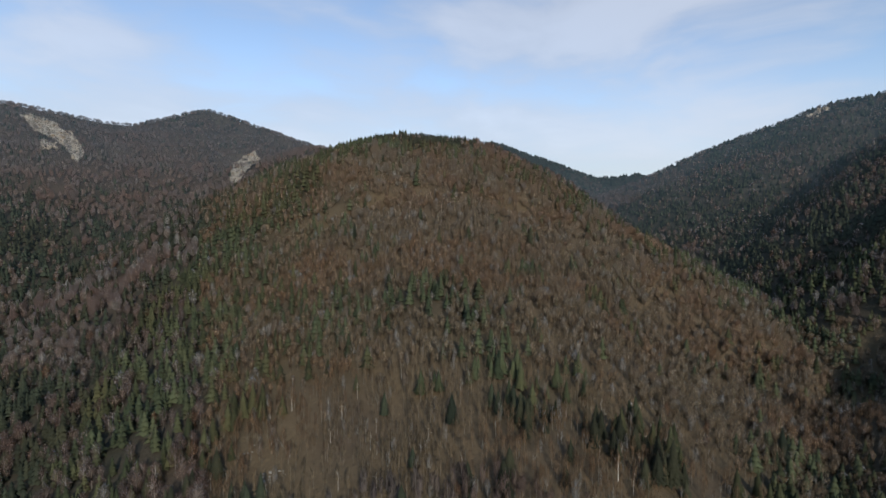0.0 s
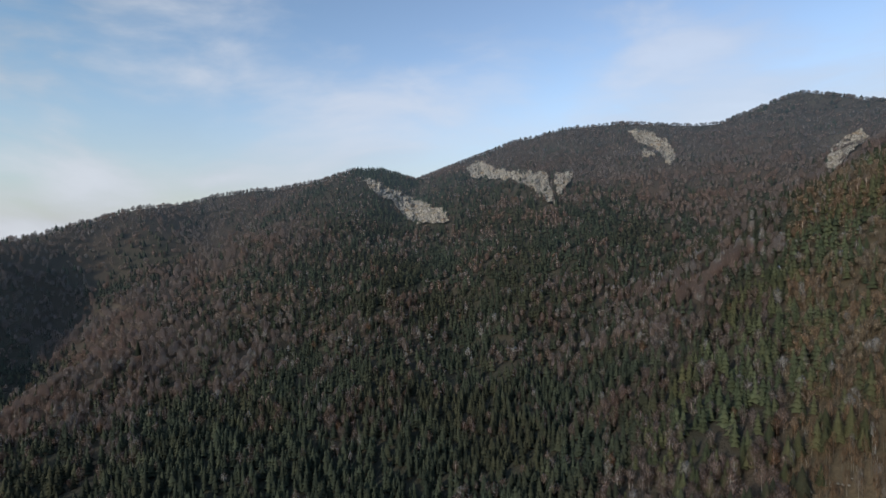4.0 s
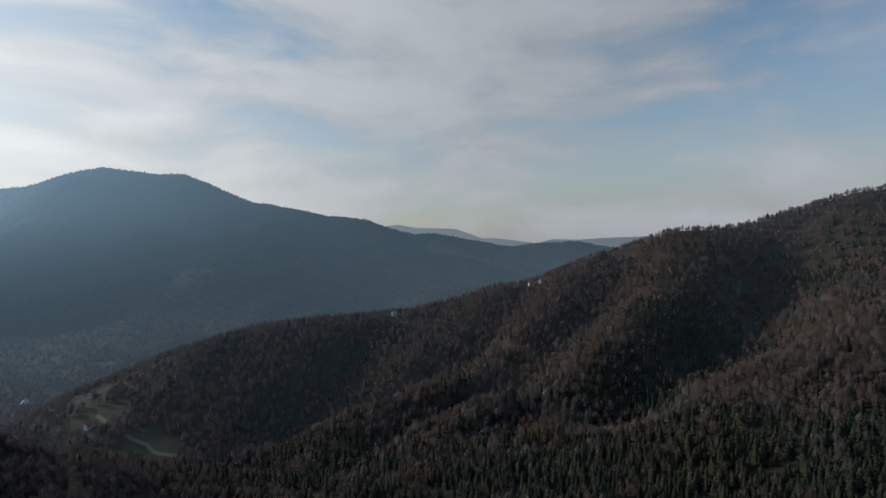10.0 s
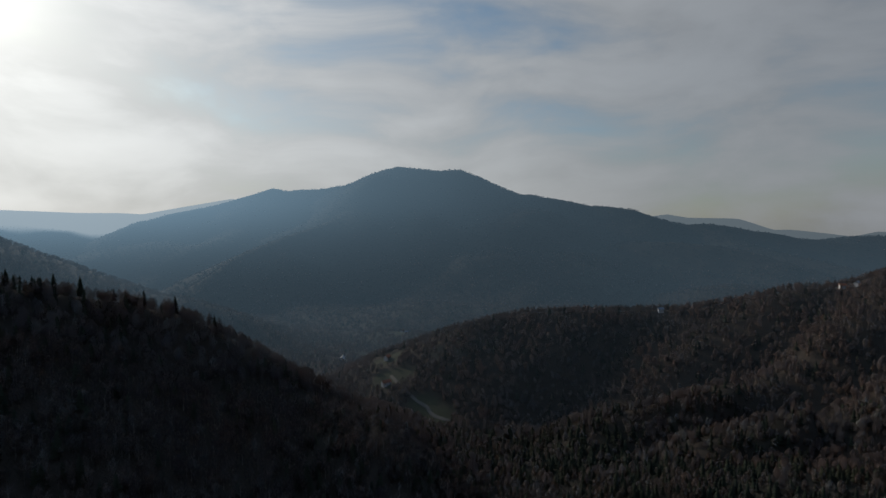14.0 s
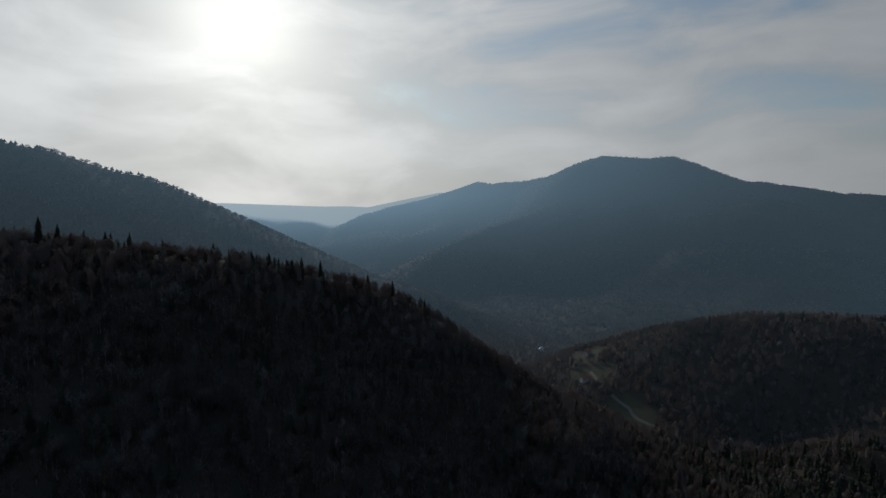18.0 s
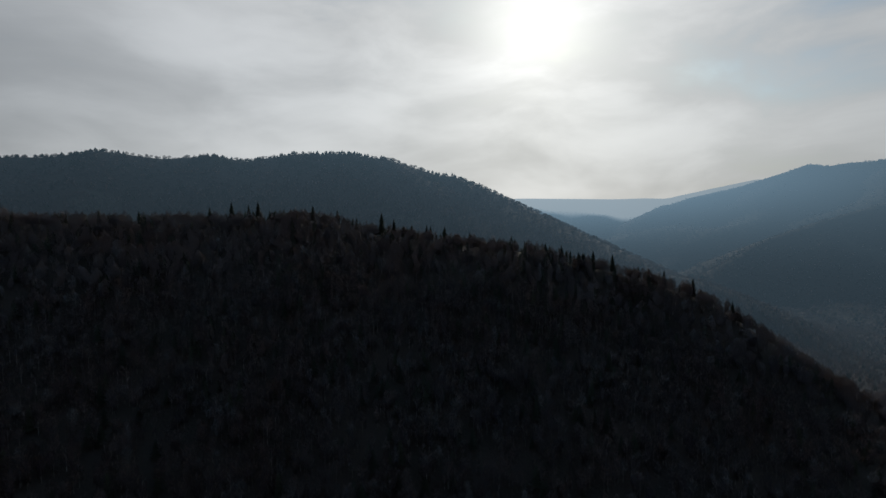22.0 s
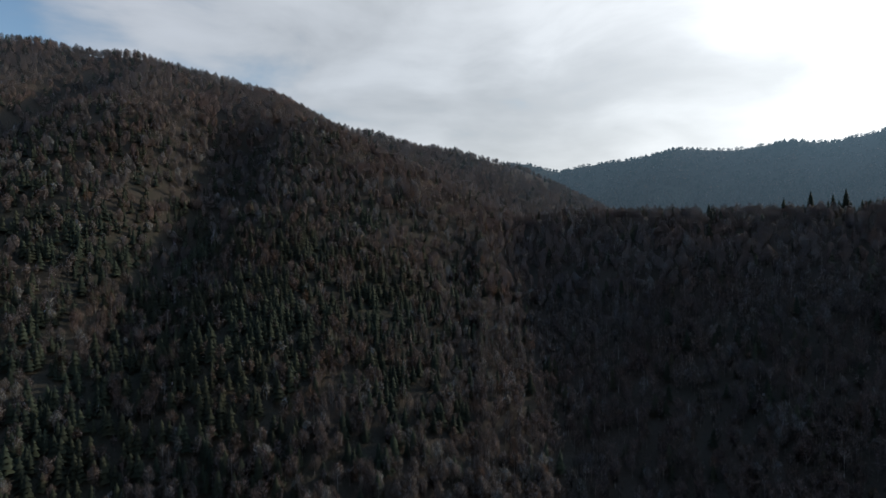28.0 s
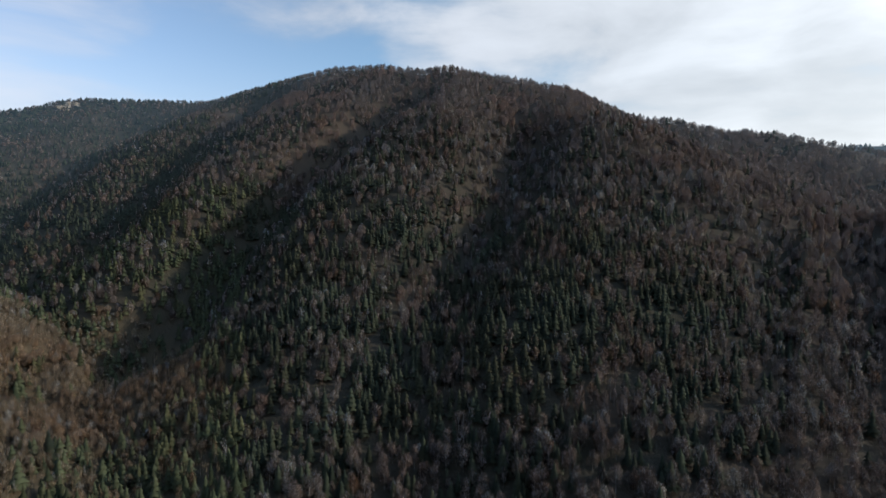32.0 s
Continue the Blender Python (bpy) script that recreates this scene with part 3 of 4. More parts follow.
def twigs(rng, count, width, length, slim=False, cover=0.0, low=False):
    """The fine crown of a bare tree: slivers over an uneven egg that point up and out; slim: a pole-stage tree with upright shoots;
    cover: how far the slivers lie down along the crown's surface, as sprays of fine twigs do; low: a crown down to the ground."""
    verts, tris = [], []
    wide, mid, high = (0.12, 0.62, 0.36) if slim else (0.200, 0.64, 0.34)
    if low:
        mid, high = 0.50, 0.48
    lean, lift = (0.25, 1.3) if slim else (0.95, 0.85)
    bumps = rng.uniform(0, 6.28, 3)
    for k in range(count):
        a, v = rng.uniform(0, 6.283), rng.uniform(-0.9, 1)
        q = math.sqrt(1 - v * v)
        shell = rng.uniform(0.5, 1) ** 0.5 * (1 + 0.14 * math.sin(2 * a + bumps[0]) + 0.10 * math.sin(3 * a + 4 * v + bumps[1]))
        x, y, z = math.cos(a) * q * wide * shell, math.sin(a) * q * wide * shell, mid + v * high * shell
        d = np.array((math.cos(a) * q * lean, math.sin(a) * q * lean, lift + 0.5 * v)) + rng.normal(0, 0.3, 3)
        d /= np.linalg.norm(d)
        face = np.array((math.cos(a) * q, math.sin(a) * q, v * 0.7 + 0.1))
        flat = np.cross(face, rng.normal(0, 1, 3))
        d = d * (1 - cover) + cover * (flat / (np.linalg.norm(flat) + 1e-6) + 0.35 * d)
        d /= np.linalg.norm(d)
        s = np.cross(d, face + rng.normal(0, 0.35, 3))
        s /= np.linalg.norm(s) + 1e-6
        p = np.array((x, y, z))
        ln, w = length * rng.uniform(0.6, 1.3), width * rng.uniform(0.6, 1.4)
        b = len(verts)
        verts += [p - d * ln * 0.5 + s * w, p - d * ln * 0.5 - s * w, p + d * ln * 0.5]
        outward = np.dot(np.cross(-2 * s * w, d * ln + 0 * s - s * w), face) > 0
        tris.append((b, b + 1, b + 2) if outward else (b, b + 2, b + 1))
    return np.array(verts), np.array(tris)


def dome(rng, rings, sides, wide=0.235, low=0.26, ragged=0.16):
    """The dense body of a bare crown of height 1: an uneven egg of fine twigs, open below."""
    verts, tris = [(rng.normal(0, 0.02), rng.normal(0, 0.02), rng.uniform(0.93, 1.0))], []
    for k in range(rings):
        f = (k + 1) / rings
        z = 0.97 - (0.97 - low) * f ** 1.15
        q = wide * (math.sin(min(f * 1.9, 2.6)) ** 0.75 if f < 1 or rings == 1 else 0.62)
        turn = rng.uniform(0, 6.28)
        for j in range(sides):
            a = turn + 6.2832 * (j + rng.uniform(-0.25, 0.25)) / sides
            r = q * rng.uniform(1 - ragged, 1 + ragged)
            verts.append((math.cos(a) * r, math.sin(a) * r, z + rng.uniform(-0.05, 0.05)))
        b = 1 + k * sides
        for j in range(sides):
            i, n = b + j, b + (j + 1) % sides
            tris += [(0, i, n)] if k == 0 else [(i - sides, i, n), (i - sides, n, n - sides)]
    return np.array(verts), np.array(tris)


def fuse(*pieces):
    verts, tris, n = [], [], 0
    for v, t in pieces:
        verts.append(v)
        tris.append(np.asarray(t) + n)
        n += len(v)
    return np.vstack(verts), np.vstack(tris)


def plant(name, template, spots, mat, label, shape=""):
    """One joined stand: the template at every spot (x, y, z, turn, height, tint, width)."""
    v, t = template
    if not len(spots):
        return None
    s = np.asarray(spots)
    c, w = np.cos(s[:, 3])[:, None], np.sin(s[:, 3])[:, None]
    wide = (s[:, 4] * s[:, 6])[:, None]
    x = s[:, :1] + (v[None, :, 0] * c - v[None, :, 1] * w) * wide
    y = s[:, 1:2] + (v[None, :, 0] * w + v[None, :, 1] * c) * wide
    z = s[:, 2:3] + v[None, :, 2] * s[:, 4:5]
    verts = np.stack([x, y, z], -1).reshape(-1, 3)
    tris = (t[None] + (np.arange(len(s)) * len(v))[:, None, None]).reshape(-1, 3)
    normals = None
    if shape:
        n = crown_normals(v, np.asarray(t), shape == "cone")
        normals = np.stack([n[None, :, 0] * c - n[None, :, 1] * w, n[None, :, 0] * w + n[None, :, 1] * c,
                            np.repeat(n[None, :, 2], len(s), 0)], -1).reshape(-1, 3)
    me = quick_mesh(name, verts, tris, mat, np.repeat(s[:, 5], len(v)), normals=normals)
    return tagged(new(name, me), label, "forest", kind="stuff")


# where spruces stand thick: bearing, distance, radius, share
SPRUCE_NEAR = [(24, 330, 110, 0.6), (16, 460, 110, 0.5), (10, 620, 120, 0.45), (30, 230, 60, 0.6), (-7, 740, 90, 0.8), (2, 850, 120, 0.75),
               (-9, 335, 24, 0.36), (-15, 295, 26, 0.36), (-22, 260, 26, 0.36), (-30, 250, 24, 0.32), (-19, 400, 18, 0.5), (-28, 420, 20, 0.45), (-46, 300, 30, 0.45)]
SPRUCE_VALLEY = [(50, 420, 190, 0.9), (65, 420, 180, 0.9), (80, 420, 150, 0.9), (40, 650, 170, 0.75), (55, 800, 200, 0.85), (48, 1080, 180, 0.8),
                 (98, 420, 130, 0.85), (115, 480, 110, 0.75), (132, 560, 100, 0.7), (88, 790, 75, 0.95), (94, 680, 55, 0.9), (53, 1330, 90, 0.85), (30, 1350, 200, 0.12),
                 (77, 1000, 70, 0.6), (20, 950, 120, 0.22), (37, 900, 170, 0.7), (27, 780, 170, 0.8), (46, 1200, 130, 0.6), (40, 820, 150, 0.85), (58, 1150, 130, 0.7)]
SPRUCE_SHADE = [(214, 625, 40, 0.4), (200, 585, 40, 0.4), (191, 575, 35, 0.3), (182, 566, 35, 0.25), (222, 645, 40, 0.35), (-40, 780, 150, 0.8), (-53, 640, 130, 0.72), (172, 550, 35, 0.25), (292, 520, 170, 0.55), (276, 300, 70, 0.55), (262, 290, 60, 0.45), (294, 290, 60, 0.5), (284, 380, 80, 0.55), (205, 1850, 170, 0.75), (216, 1890, 130, 0.7), (192, 1850, 110, 0.7), (228, 1950, 130, 0.6), (240, 2060, 130, 0.6), (-54, 290, 50, 0.5),
                (278, 420, 110, 0.55), (262, 420, 100, 0.62), (305, 800, 220, 0.38), (300, 1200, 120, 0.6), (-38, 1000, 330, 0.72), (-47, 800, 220, 0.75), (-45, 1600, 300, 0.62), (-22, 2200, 330, 0.9), (-14, 2250, 250, 0.9), (-32, 2050, 250, 0.85),
                (290, 330, 60, 0.4), (252, 520, 70, 0.4), (268, 620, 100, 0.22)]
# the green band down the left flank of the spur: bearing, height angle
FLANK_BAND = [(1, 7.5), (3.5, 6), (6, 3.5), (8.5, 1), (11, -1.5), (13.5, -4.5), (16, -7), (18.5, -10), (21, -13), (23.5, -16), (26, -19), (28, -22.5)]
patches = [at(a, 0, r)[:2] + (size, share) for a, r, size, share in SPRUCE_NEAR + SPRUCE_VALLEY + SPRUCE_SHADE]
for a, e in FLANK_BAND:
    px, py, _ = slope_place(a, e)
    patches.append((px, py, 0.062 * math.hypot(px, py), 0.85))


def on_spur(x, y):
    az = (np.degrees(np.arctan2(-x, y)) + 180) % 360 - 180
    return (az > -58) & (az < 14) & (np.hypot(x, y) < 820 - 6.5 * np.abs(az + 7))


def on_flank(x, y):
    """The spur and its left flank, where the conifers are a lighter yellow-green."""
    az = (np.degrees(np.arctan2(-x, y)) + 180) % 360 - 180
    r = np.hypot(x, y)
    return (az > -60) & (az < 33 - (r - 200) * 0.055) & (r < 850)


def spruce_share(x, y):
    p = np.where(on_spur(x, y), 0.02, 0.08)
    for px, py, size, share in patches:
        d = np.hypot(x - px, y - py)
        p = np.maximum(p, share * np.clip(1.55 - d / size, 0, 1))
    return np.clip(p + 0.30 * soft_noise(x, y, 48, 11) * np.clip(p * 4, 0.2, 1) + 0.22 * soft_noise(x, y, 19, 12) * np.clip(p * 4, 0.2, 1), 0.01, 0.97)


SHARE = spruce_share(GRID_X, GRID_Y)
BRACKEN = on_spur(GRID_X, GRID_Y) * np.clip(0.8 + 0.4 * soft_noise(GRID_X, GRID_Y, 30, 41), 0, 1)


def ground_sheet(name, r0, r1, mat, label):
    rows = r1 - r0 + 1
    verts = np.stack([GRID_X[r0:r1 + 1], GRID_Y[r0:r1 + 1], GRID_Z[r0:r1 + 1]], -1).reshape(-1, 3)
    i, j = np.meshgrid(np.arange(rows - 1), np.arange(COLUMNS), indexing="ij")
    k = (j + 1) % COLUMNS
    quads = np.stack([i * COLUMNS + j, i * COLUMNS + k, (i + 1) * COLUMNS + k, (i + 1) * COLUMNS + j], -1).reshape(-1, 4)[:, ::-1]
    me = quick_mesh(name, verts, quads, mat, meadow[r0:r1 + 1].ravel(), "meadow", True, 4)
    # needles: how far spruce litter and its painted shade darken the floor
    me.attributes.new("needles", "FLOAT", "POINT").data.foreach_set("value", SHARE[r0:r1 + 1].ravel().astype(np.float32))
    me.attributes.new("bracken", "FLOAT", "POINT").data.foreach_set("value", BRACKEN[r0:r1 + 1].ravel().astype(np.float32))
    return tagged(new(name, me), label, "ground" if name == "ground" else "mountain", kind="structure")


ground_sheet("ground", 0, SPLIT, M_GROUND, "steep mountain ground under brown leaf litter with valley turf")
ground_sheet("backdrop", SPLIT, len(RADII) - 1, M_FAR_GROUND, "wooded mountains across the main valley with blue haze painted in")

# bare rock on the far slopes, outlined by bearing and height angle
CLIFFS = [
    [(55.5, 5.6), (53.8, 5.5), (52.1, 4.3), (50.6, 3.7), (48.3, 2.95), (46.6, 2.0), (46.0, 0.9), (47.7, 0.5), (49.4, 0.5), (50.7, 1.6), (52.4, 3.2), (54.1, 4.3)],
    [(44.1, 6.7), (42.5, 7.3), (41.0, 6.4), (38.6, 6.0), (35.6, 5.8), (35.2, 4.1), (34.9, 2.3), (36.0, 2.8), (37.2, 4.3), (39.3, 5.1), (41.7, 5.2), (43.5, 5.5)],
    [(34.7, 5.6), (33.0, 5.7), (33.3, 4.4), (34.3, 3.3), (34.9, 4.4)],
    [(27.5, 9.6), (25.6, 9.4), (24.1, 8.3), (23.1, 6.9), (23.5, 5.9), (25.1, 7.7), (26.8, 8.5)],
    [(26.3, 7.6), (25.1, 7.6), (25.2, 6.8), (26.3, 6.9)],
    [(10.9, 6.1), (10.1, 7.1), (8.7, 7.8), (8.0, 7.1), (9.3, 5.8), (10.5, 4.4), (11.1, 4.9)],
    [(315.6, 9.9), (314.1, 10.6), (313.6, 10.2), (314.9, 9.6)],
]
# houses: bearing, height angle, turn, length, width, roof
HOUSES = [(104.7, -5.75, 20, 8, 6, "clay"), (103.7, -5.5, 70, 7, 6, "sheet"), (119.4, -8.6, 15, 8, 6, "sheet"), (146.2, -10.7, 40, 11, 9, "clay"),
          (145.7, -10.9, 5, 10, 7, "sheet"), (147.8, -13.5, 60, 12, 8, "clay"), (152.6, -13.3, 80, 24, 10, "sheet"), (148.0, -16.1, 30, 14, 8, "clay")]
house_places = [slope_place(h[0], h[1]) for h in HOUSES]
CLEARINGS = [slope_place(a, e)[:2] + (w,) for a, e, w in ((7.6, -23.8, 6), (9.6, -21.6, 4), (4.6, -15.2, 5))]
CLEARINGS += [(x, y, 17.0) for x, y, z in house_places]


def inside(outline, az, el):
    """Which of these directions lie within the outline."""
    hit = np.zeros(az.shape, bool)
    for (a0, e0), (a1, e1) in zip(outline, outline[1:] + outline[:1]):
        cross = (e0 > el) != (e1 > el)
        hit ^= cross & (az < a0 + (el - e0) * (a1 - a0) / (e1 - e0 if e1 != e0 else 1e-9))
    return hit


def bare_mask(x, y):
    free = np.ones(x.shape, bool)
    r = np.hypot(x, y)
    el = np.degrees(np.arctan2(height(x, y) + 5 - EYE, r))
    az = np.degrees(np.arctan2(-x, y)) % 360
    for outline in CLIFFS:
        free &= ~(inside(outline, az, el) & (r > 900) & (soft_noise(x, y, 13, 31) < 0.52))
    for cx, cy, w in CLEARINGS:
        free &= np.hypot(x - cx, y - cy) > w
    return free & (on_grid(meadow, x, y) < 0.3)


rng = np.random.default_rng(7)


def sow(r0, r1, gap):
    """Random stand of trees between two distances: x, y, z of those in sight and free of rock and meadow."""
    n = int(math.pi * (r1 * r1 - r0 * r0) / gap ** 2)
    r = np.sqrt(rng.uniform(r0 * r0, r1 * r1, n))
    a = rng.uniform(0, 2 * math.pi, n)
    x, y = -np.sin(a) * r, np.cos(a) * r
    z = height(x, y)
    seen = np.degrees(np.arctan2(z + 20 - EYE, r)) > on_grid(HORIZON, x, y) - (1.3 if r1 <= 1000 else 0.4)
    seen &= z + 20 - EYE > -0.58 * r                                   # not in the dip right under the drone
    keep = bare_mask(x, y) & (seen | (rng.random(n) < 0.04))
    return x[keep], y[keep], z[keep]


def stand(x, y, z, tall, spread):
    n = len(x)
    spots = np.stack([x, y, z, rng.uniform(0, 6.283, n), tall * rng.uniform(1 - spread, 1 + spread, n), rng.random(n),
                      rng.uniform(0.85, 1.2, n)], -1)
    return spots


# nearest and farthest distance, mean gap, whorls and sprays of the spruces, rings and sides of the bare crowns, then count, width and length of their twigs
ZONES = [(60, 175, 13.0, 5, 5, 2, 5, 10, 0.03, 0.22), (175, 275, 4.6, 12, 7, 3, 7, 110, 0.0060, 0.17), (275, 480, 5.2, 6, 5, 2, 6, 34, 0.0085, 0.20),
         (480, 700, 6.0, 4, 4, 2, 6, 0, 0, 0), (700, 1000, 6.6, 3, 4, 2, 5, 0, 0, 0), (1000, 1600, 8.6, 2, 4, 2, 4, 0, 0, 0),
         (1600, 2700, 14.5, 2, 3, 2, 4, 0, 0, 0), (2700, 4300, 26.0, 1, 3, 1, 4, 0, 0, 0)]
SINGLE_SPRUCES, SINGLE_BROAD = [], []
for zone, (r0, r1, gap, tiers, spikes, rings, sides, count, width, length) in enumerate(ZONES):
    x, y, z = sow(r0, r1, gap)
    spruce = rng.random(len(x)) < spruce_share(x, y)
    a = stand(x[spruce], y[spruce], z[spruce], 12.0, 0.32)
    a[:, 6] *= 1.12
    b = stand(x[~spruce], y[~spruce], z[~spruce], 12.0, 0.28)
    if zone == 1:
        near_a = np.argsort(np.hypot(a[:, 0], a[:, 1]))
        near_b = np.argsort(np.hypot(b[:, 0], b[:, 1]))
        SINGLE_SPRUCES, a = a[near_a[:280]], a[near_a[280:]]
        SINGLE_BROAD, b = b[near_b[:280]], b[near_b[280:]]
    far = r0 >= HAZE_FROM
    if zone > 4:
        a[:, 4] *= 0.72 if zone == 7 else 0.95
        b[:, 4] *= 0.72 if zone == 7 else 0.85
    if zone > 5:
        a[:, 6] *= 1.9 if zone == 6 else 3.8
        b[:, 6] *= 1.9 if zone == 6 else 3.6
    kinds = 4
    # near conifers on the flank take the lighter, yellower needle colour
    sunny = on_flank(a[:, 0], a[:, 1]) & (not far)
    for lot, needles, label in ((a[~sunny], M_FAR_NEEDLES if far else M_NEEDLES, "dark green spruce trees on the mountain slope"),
                                (a[sunny], M_FLANK_NEEDLES, "yellow-green conifers on the flank of the spur")):
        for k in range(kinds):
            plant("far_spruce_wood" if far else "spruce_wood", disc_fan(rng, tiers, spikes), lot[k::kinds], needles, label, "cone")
    # the sunny spur carries young slender poles, all other slopes grown trees with round crowns
    young = on_spur(b[:, 0], b[:, 1]) & (r0 < 1000)
    for slim, lot in ((False, b[~young]), (True, b[young])):
        if slim:
            lot[:, 4] *= 0.76
        for k in range(kinds):
            spots = lot[k::kinds]
            label = "young leafless brown trees on the sunny spur" if slim else "leafless brown beech trees on the mountain slope"
            if not (slim and zone < 2):
                body = dome(rng, rings, sides, (0.23 if slim else 0.25 if zone < 3 else 0.27) + 0.03 * (zone > 4), 0.22, 0.24)
                plant("far_bare_wood" if far else "bare_wood", body, spots, M_FAR_TWIGS if far else M_YOUNG if slim else M_THICK_TWIGS if zone > 2 else M_TWIGS, label, "round")
            if count:
                shoots = twigs(rng, count, width * (0.7 if slim else 1), length * (1.3 if slim else 1), slim, 0.0 if slim else 0.15)
                plant("bare_twigs", shoots, spots, M_SHOOTS if slim else M_FINE_TWIGS, label, "round")
            if zone in (1, 2, 3):
                bits = [stem(rng, 0.92 if slim else 0.80, 0.0115)]
                if zone < 3 and not slim:
                    bits.append(limbs(rng, (0, 5, 2)[zone])[:2])
                plant("bare_trunks", fuse(*bits), spots[:: 1 if zone < 3 else 2], M_POLE if slim else M_PALE_BARK, "pale grey trunks of leafless trees")
                # here and there a birch with a white stem
                plant("birch_trunks", fuse(stem(rng, 0.96, 0.0125), limbs(rng, 5)[:2]), spots[3::12 if slim else 9], M_BIRCH, "white birch stems among the brown trees")


# a thicket of thin poles fills the sunny spur, lower and closer than the woods round it
for r0, r1, gap, tall, count in ((180, 450, 4.7, 9.5, 26), (300, 800, 5.6, 7.5, 0)):
    x, y, z = sow(r0, r1, gap)
    thick = on_spur(x, y) & (soft_noise(x, y, 24, 51) > -0.6)
    thicket = stand(x[thick], y[thick], z[thick], tall, 0.35)
    for k in range(3):
        shoots = twigs(rng, count, 0.0075, 0.20, True) if count else dome(rng, 2, 6, 0.34, 0.2, 0.25)
        plant("pole_thicket", shoots, thicket[k::3], M_SHOOTS if count else M_YOUNG, "thicket of thin brown poles on the sunny spur", "round")
        plant("pole_stems", stem(rng, 0.95 if count else 1.15, 0.008 if count else 0.010), thicket[k::3 if count else 9], M_POLE, "thin grey stems of the thicket")


# ---------------------------------------------------------------- single trees near the drone
def part(name, template, mat, parent, label="", shape=""):
    """One mesh under a thing, from vertices and triangles."""
    normals = crown_normals(template[0], np.asarray(template[1]), shape == "cone") if shape else None
    ob = new(name, quick_mesh(name, template[0], template[1], mat, normals=normals))
    ob.parent = parent
    return tagged(ob, label)


def spruce_tree(k):
    tree = new("spruce_tree")
    part("trunk", stem(rng, 0.92, 0.013, 5), M_BARK, tree)
    part("crown", disc_fan(rng, 17, 9), M_ONE_NEEDLES, tree, "", "cone")
    return tagged(tree, "dark green spruce with drooping ragged boughs", "tree", "spruces on the slopes")


def beech_tree(k):
    tree = new("beech_tree")
    boughs = limbs(rng, 9)[:2]
    part("trunk", stem(rng, 0.72, 0.012, 5), M_PALE_BARK, tree, "pale grey trunk")
    part("limbs", boughs, M_PALE_BARK, tree)
    part("crown", twigs(rng, 260, 0.0105, 0.115, False, 0.4), M_ONE_TWIGS, tree, "thin brown leafless twigs", "round")
    return tagged(tree, "leafless beech with pale trunk and brown twigs", "tree", "beeches on the slopes")


def pole_tree(k):
    tree = new("young_tree")
    part("trunk", stem(rng, 0.9, 0.0095, 5), M_PALE_BARK, tree, "thin pale grey trunk")
    part("crown", twigs(rng, 190, 0.0050, 0.17, True), M_ONE_TWIGS, tree, "upright brown leafless shoots", "round")
    return tagged(tree, "slender young leafless tree with upright brown shoots", "tree", "young trees on the spur")


def place_trees(maker, spots, variants):
    bases = []
    for i, (x, y, z, turn, tall, tint, wide) in enumerate(spots):
        m = Matrix.LocRotScale((x, y, z), Euler((0, 0, turn)), (tall * wide, tall * wide, tall))
        if i < variants:
            bases.append(maker(i))
            bases[-1].matrix_basis = m
        else:
            base = bases[i % variants]
            copy = copy_thing(base, Matrix())
            copy.matrix_basis = m


# spruces that stand out: on the brown spur, and in a row along the dark crest; bearing, height angle of the foot, height
LONE = [(-19.9, -1.9, 19), (-20.6, -1.7, 15), (-24.1, -4.9, 18), (-27.7, -0.2, 13), (-22.9, 0.0, 12), (-1.2, -0.9, 14), (-8.2, 0.9, 15), (-14.9, 3.1, 13),
        (-34.2, -24.4, 22), (-43.4, -20.4, 19), (76.8, -11.2, 20), (77.5, -11.0, 17)]
CREST = [(226.2, 655, 20), (225.4, 654, 17), (223.1, 648, 18), (217, 630, 20), (215.0, 625, 25), (213.4, 622, 21), (212.5, 620, 25), (207.1, 605, 19),
         (204.6, 598, 18), (200.0, 580, 26), (198.7, 578, 21), (196.8, 577, 18), (195.2, 576, 19), (194.8, 575, 18), (193.3, 574, 20), (190.6, 572, 16),
         (186.2, 570, 18), (181, 566, 17), (177.8, 562, 19), (175.9, 560, 20), (171, 553, 18), (168.4, 547, 19), (165, 542, 17)]
extra = []
for az, el, tall in LONE:
    extra.append((*slope_place(az, el), az, tall, 0.5, 1.0))
for az, r, tall in CREST:
    x, y, _ = at(az, 0, r)
    extra.append((x, y, float(height(np.array([x]), np.array([y]))[0]), az, tall, 0.5, 0.95))
place_trees(spruce_tree, extra + [tuple(q) for q in SINGLE_SPRUCES], 6)
singles = np.asarray(SINGLE_BROAD)
young = on_spur(singles[:, 0], singles[:, 1])
place_trees(beech_tree, [tuple(q) for q in singles[~young]], 6)
place_trees(pole_tree, [tuple(q) for q in singles[young]], 6)

# ---------------------------------------------------------------- cliffs and scree


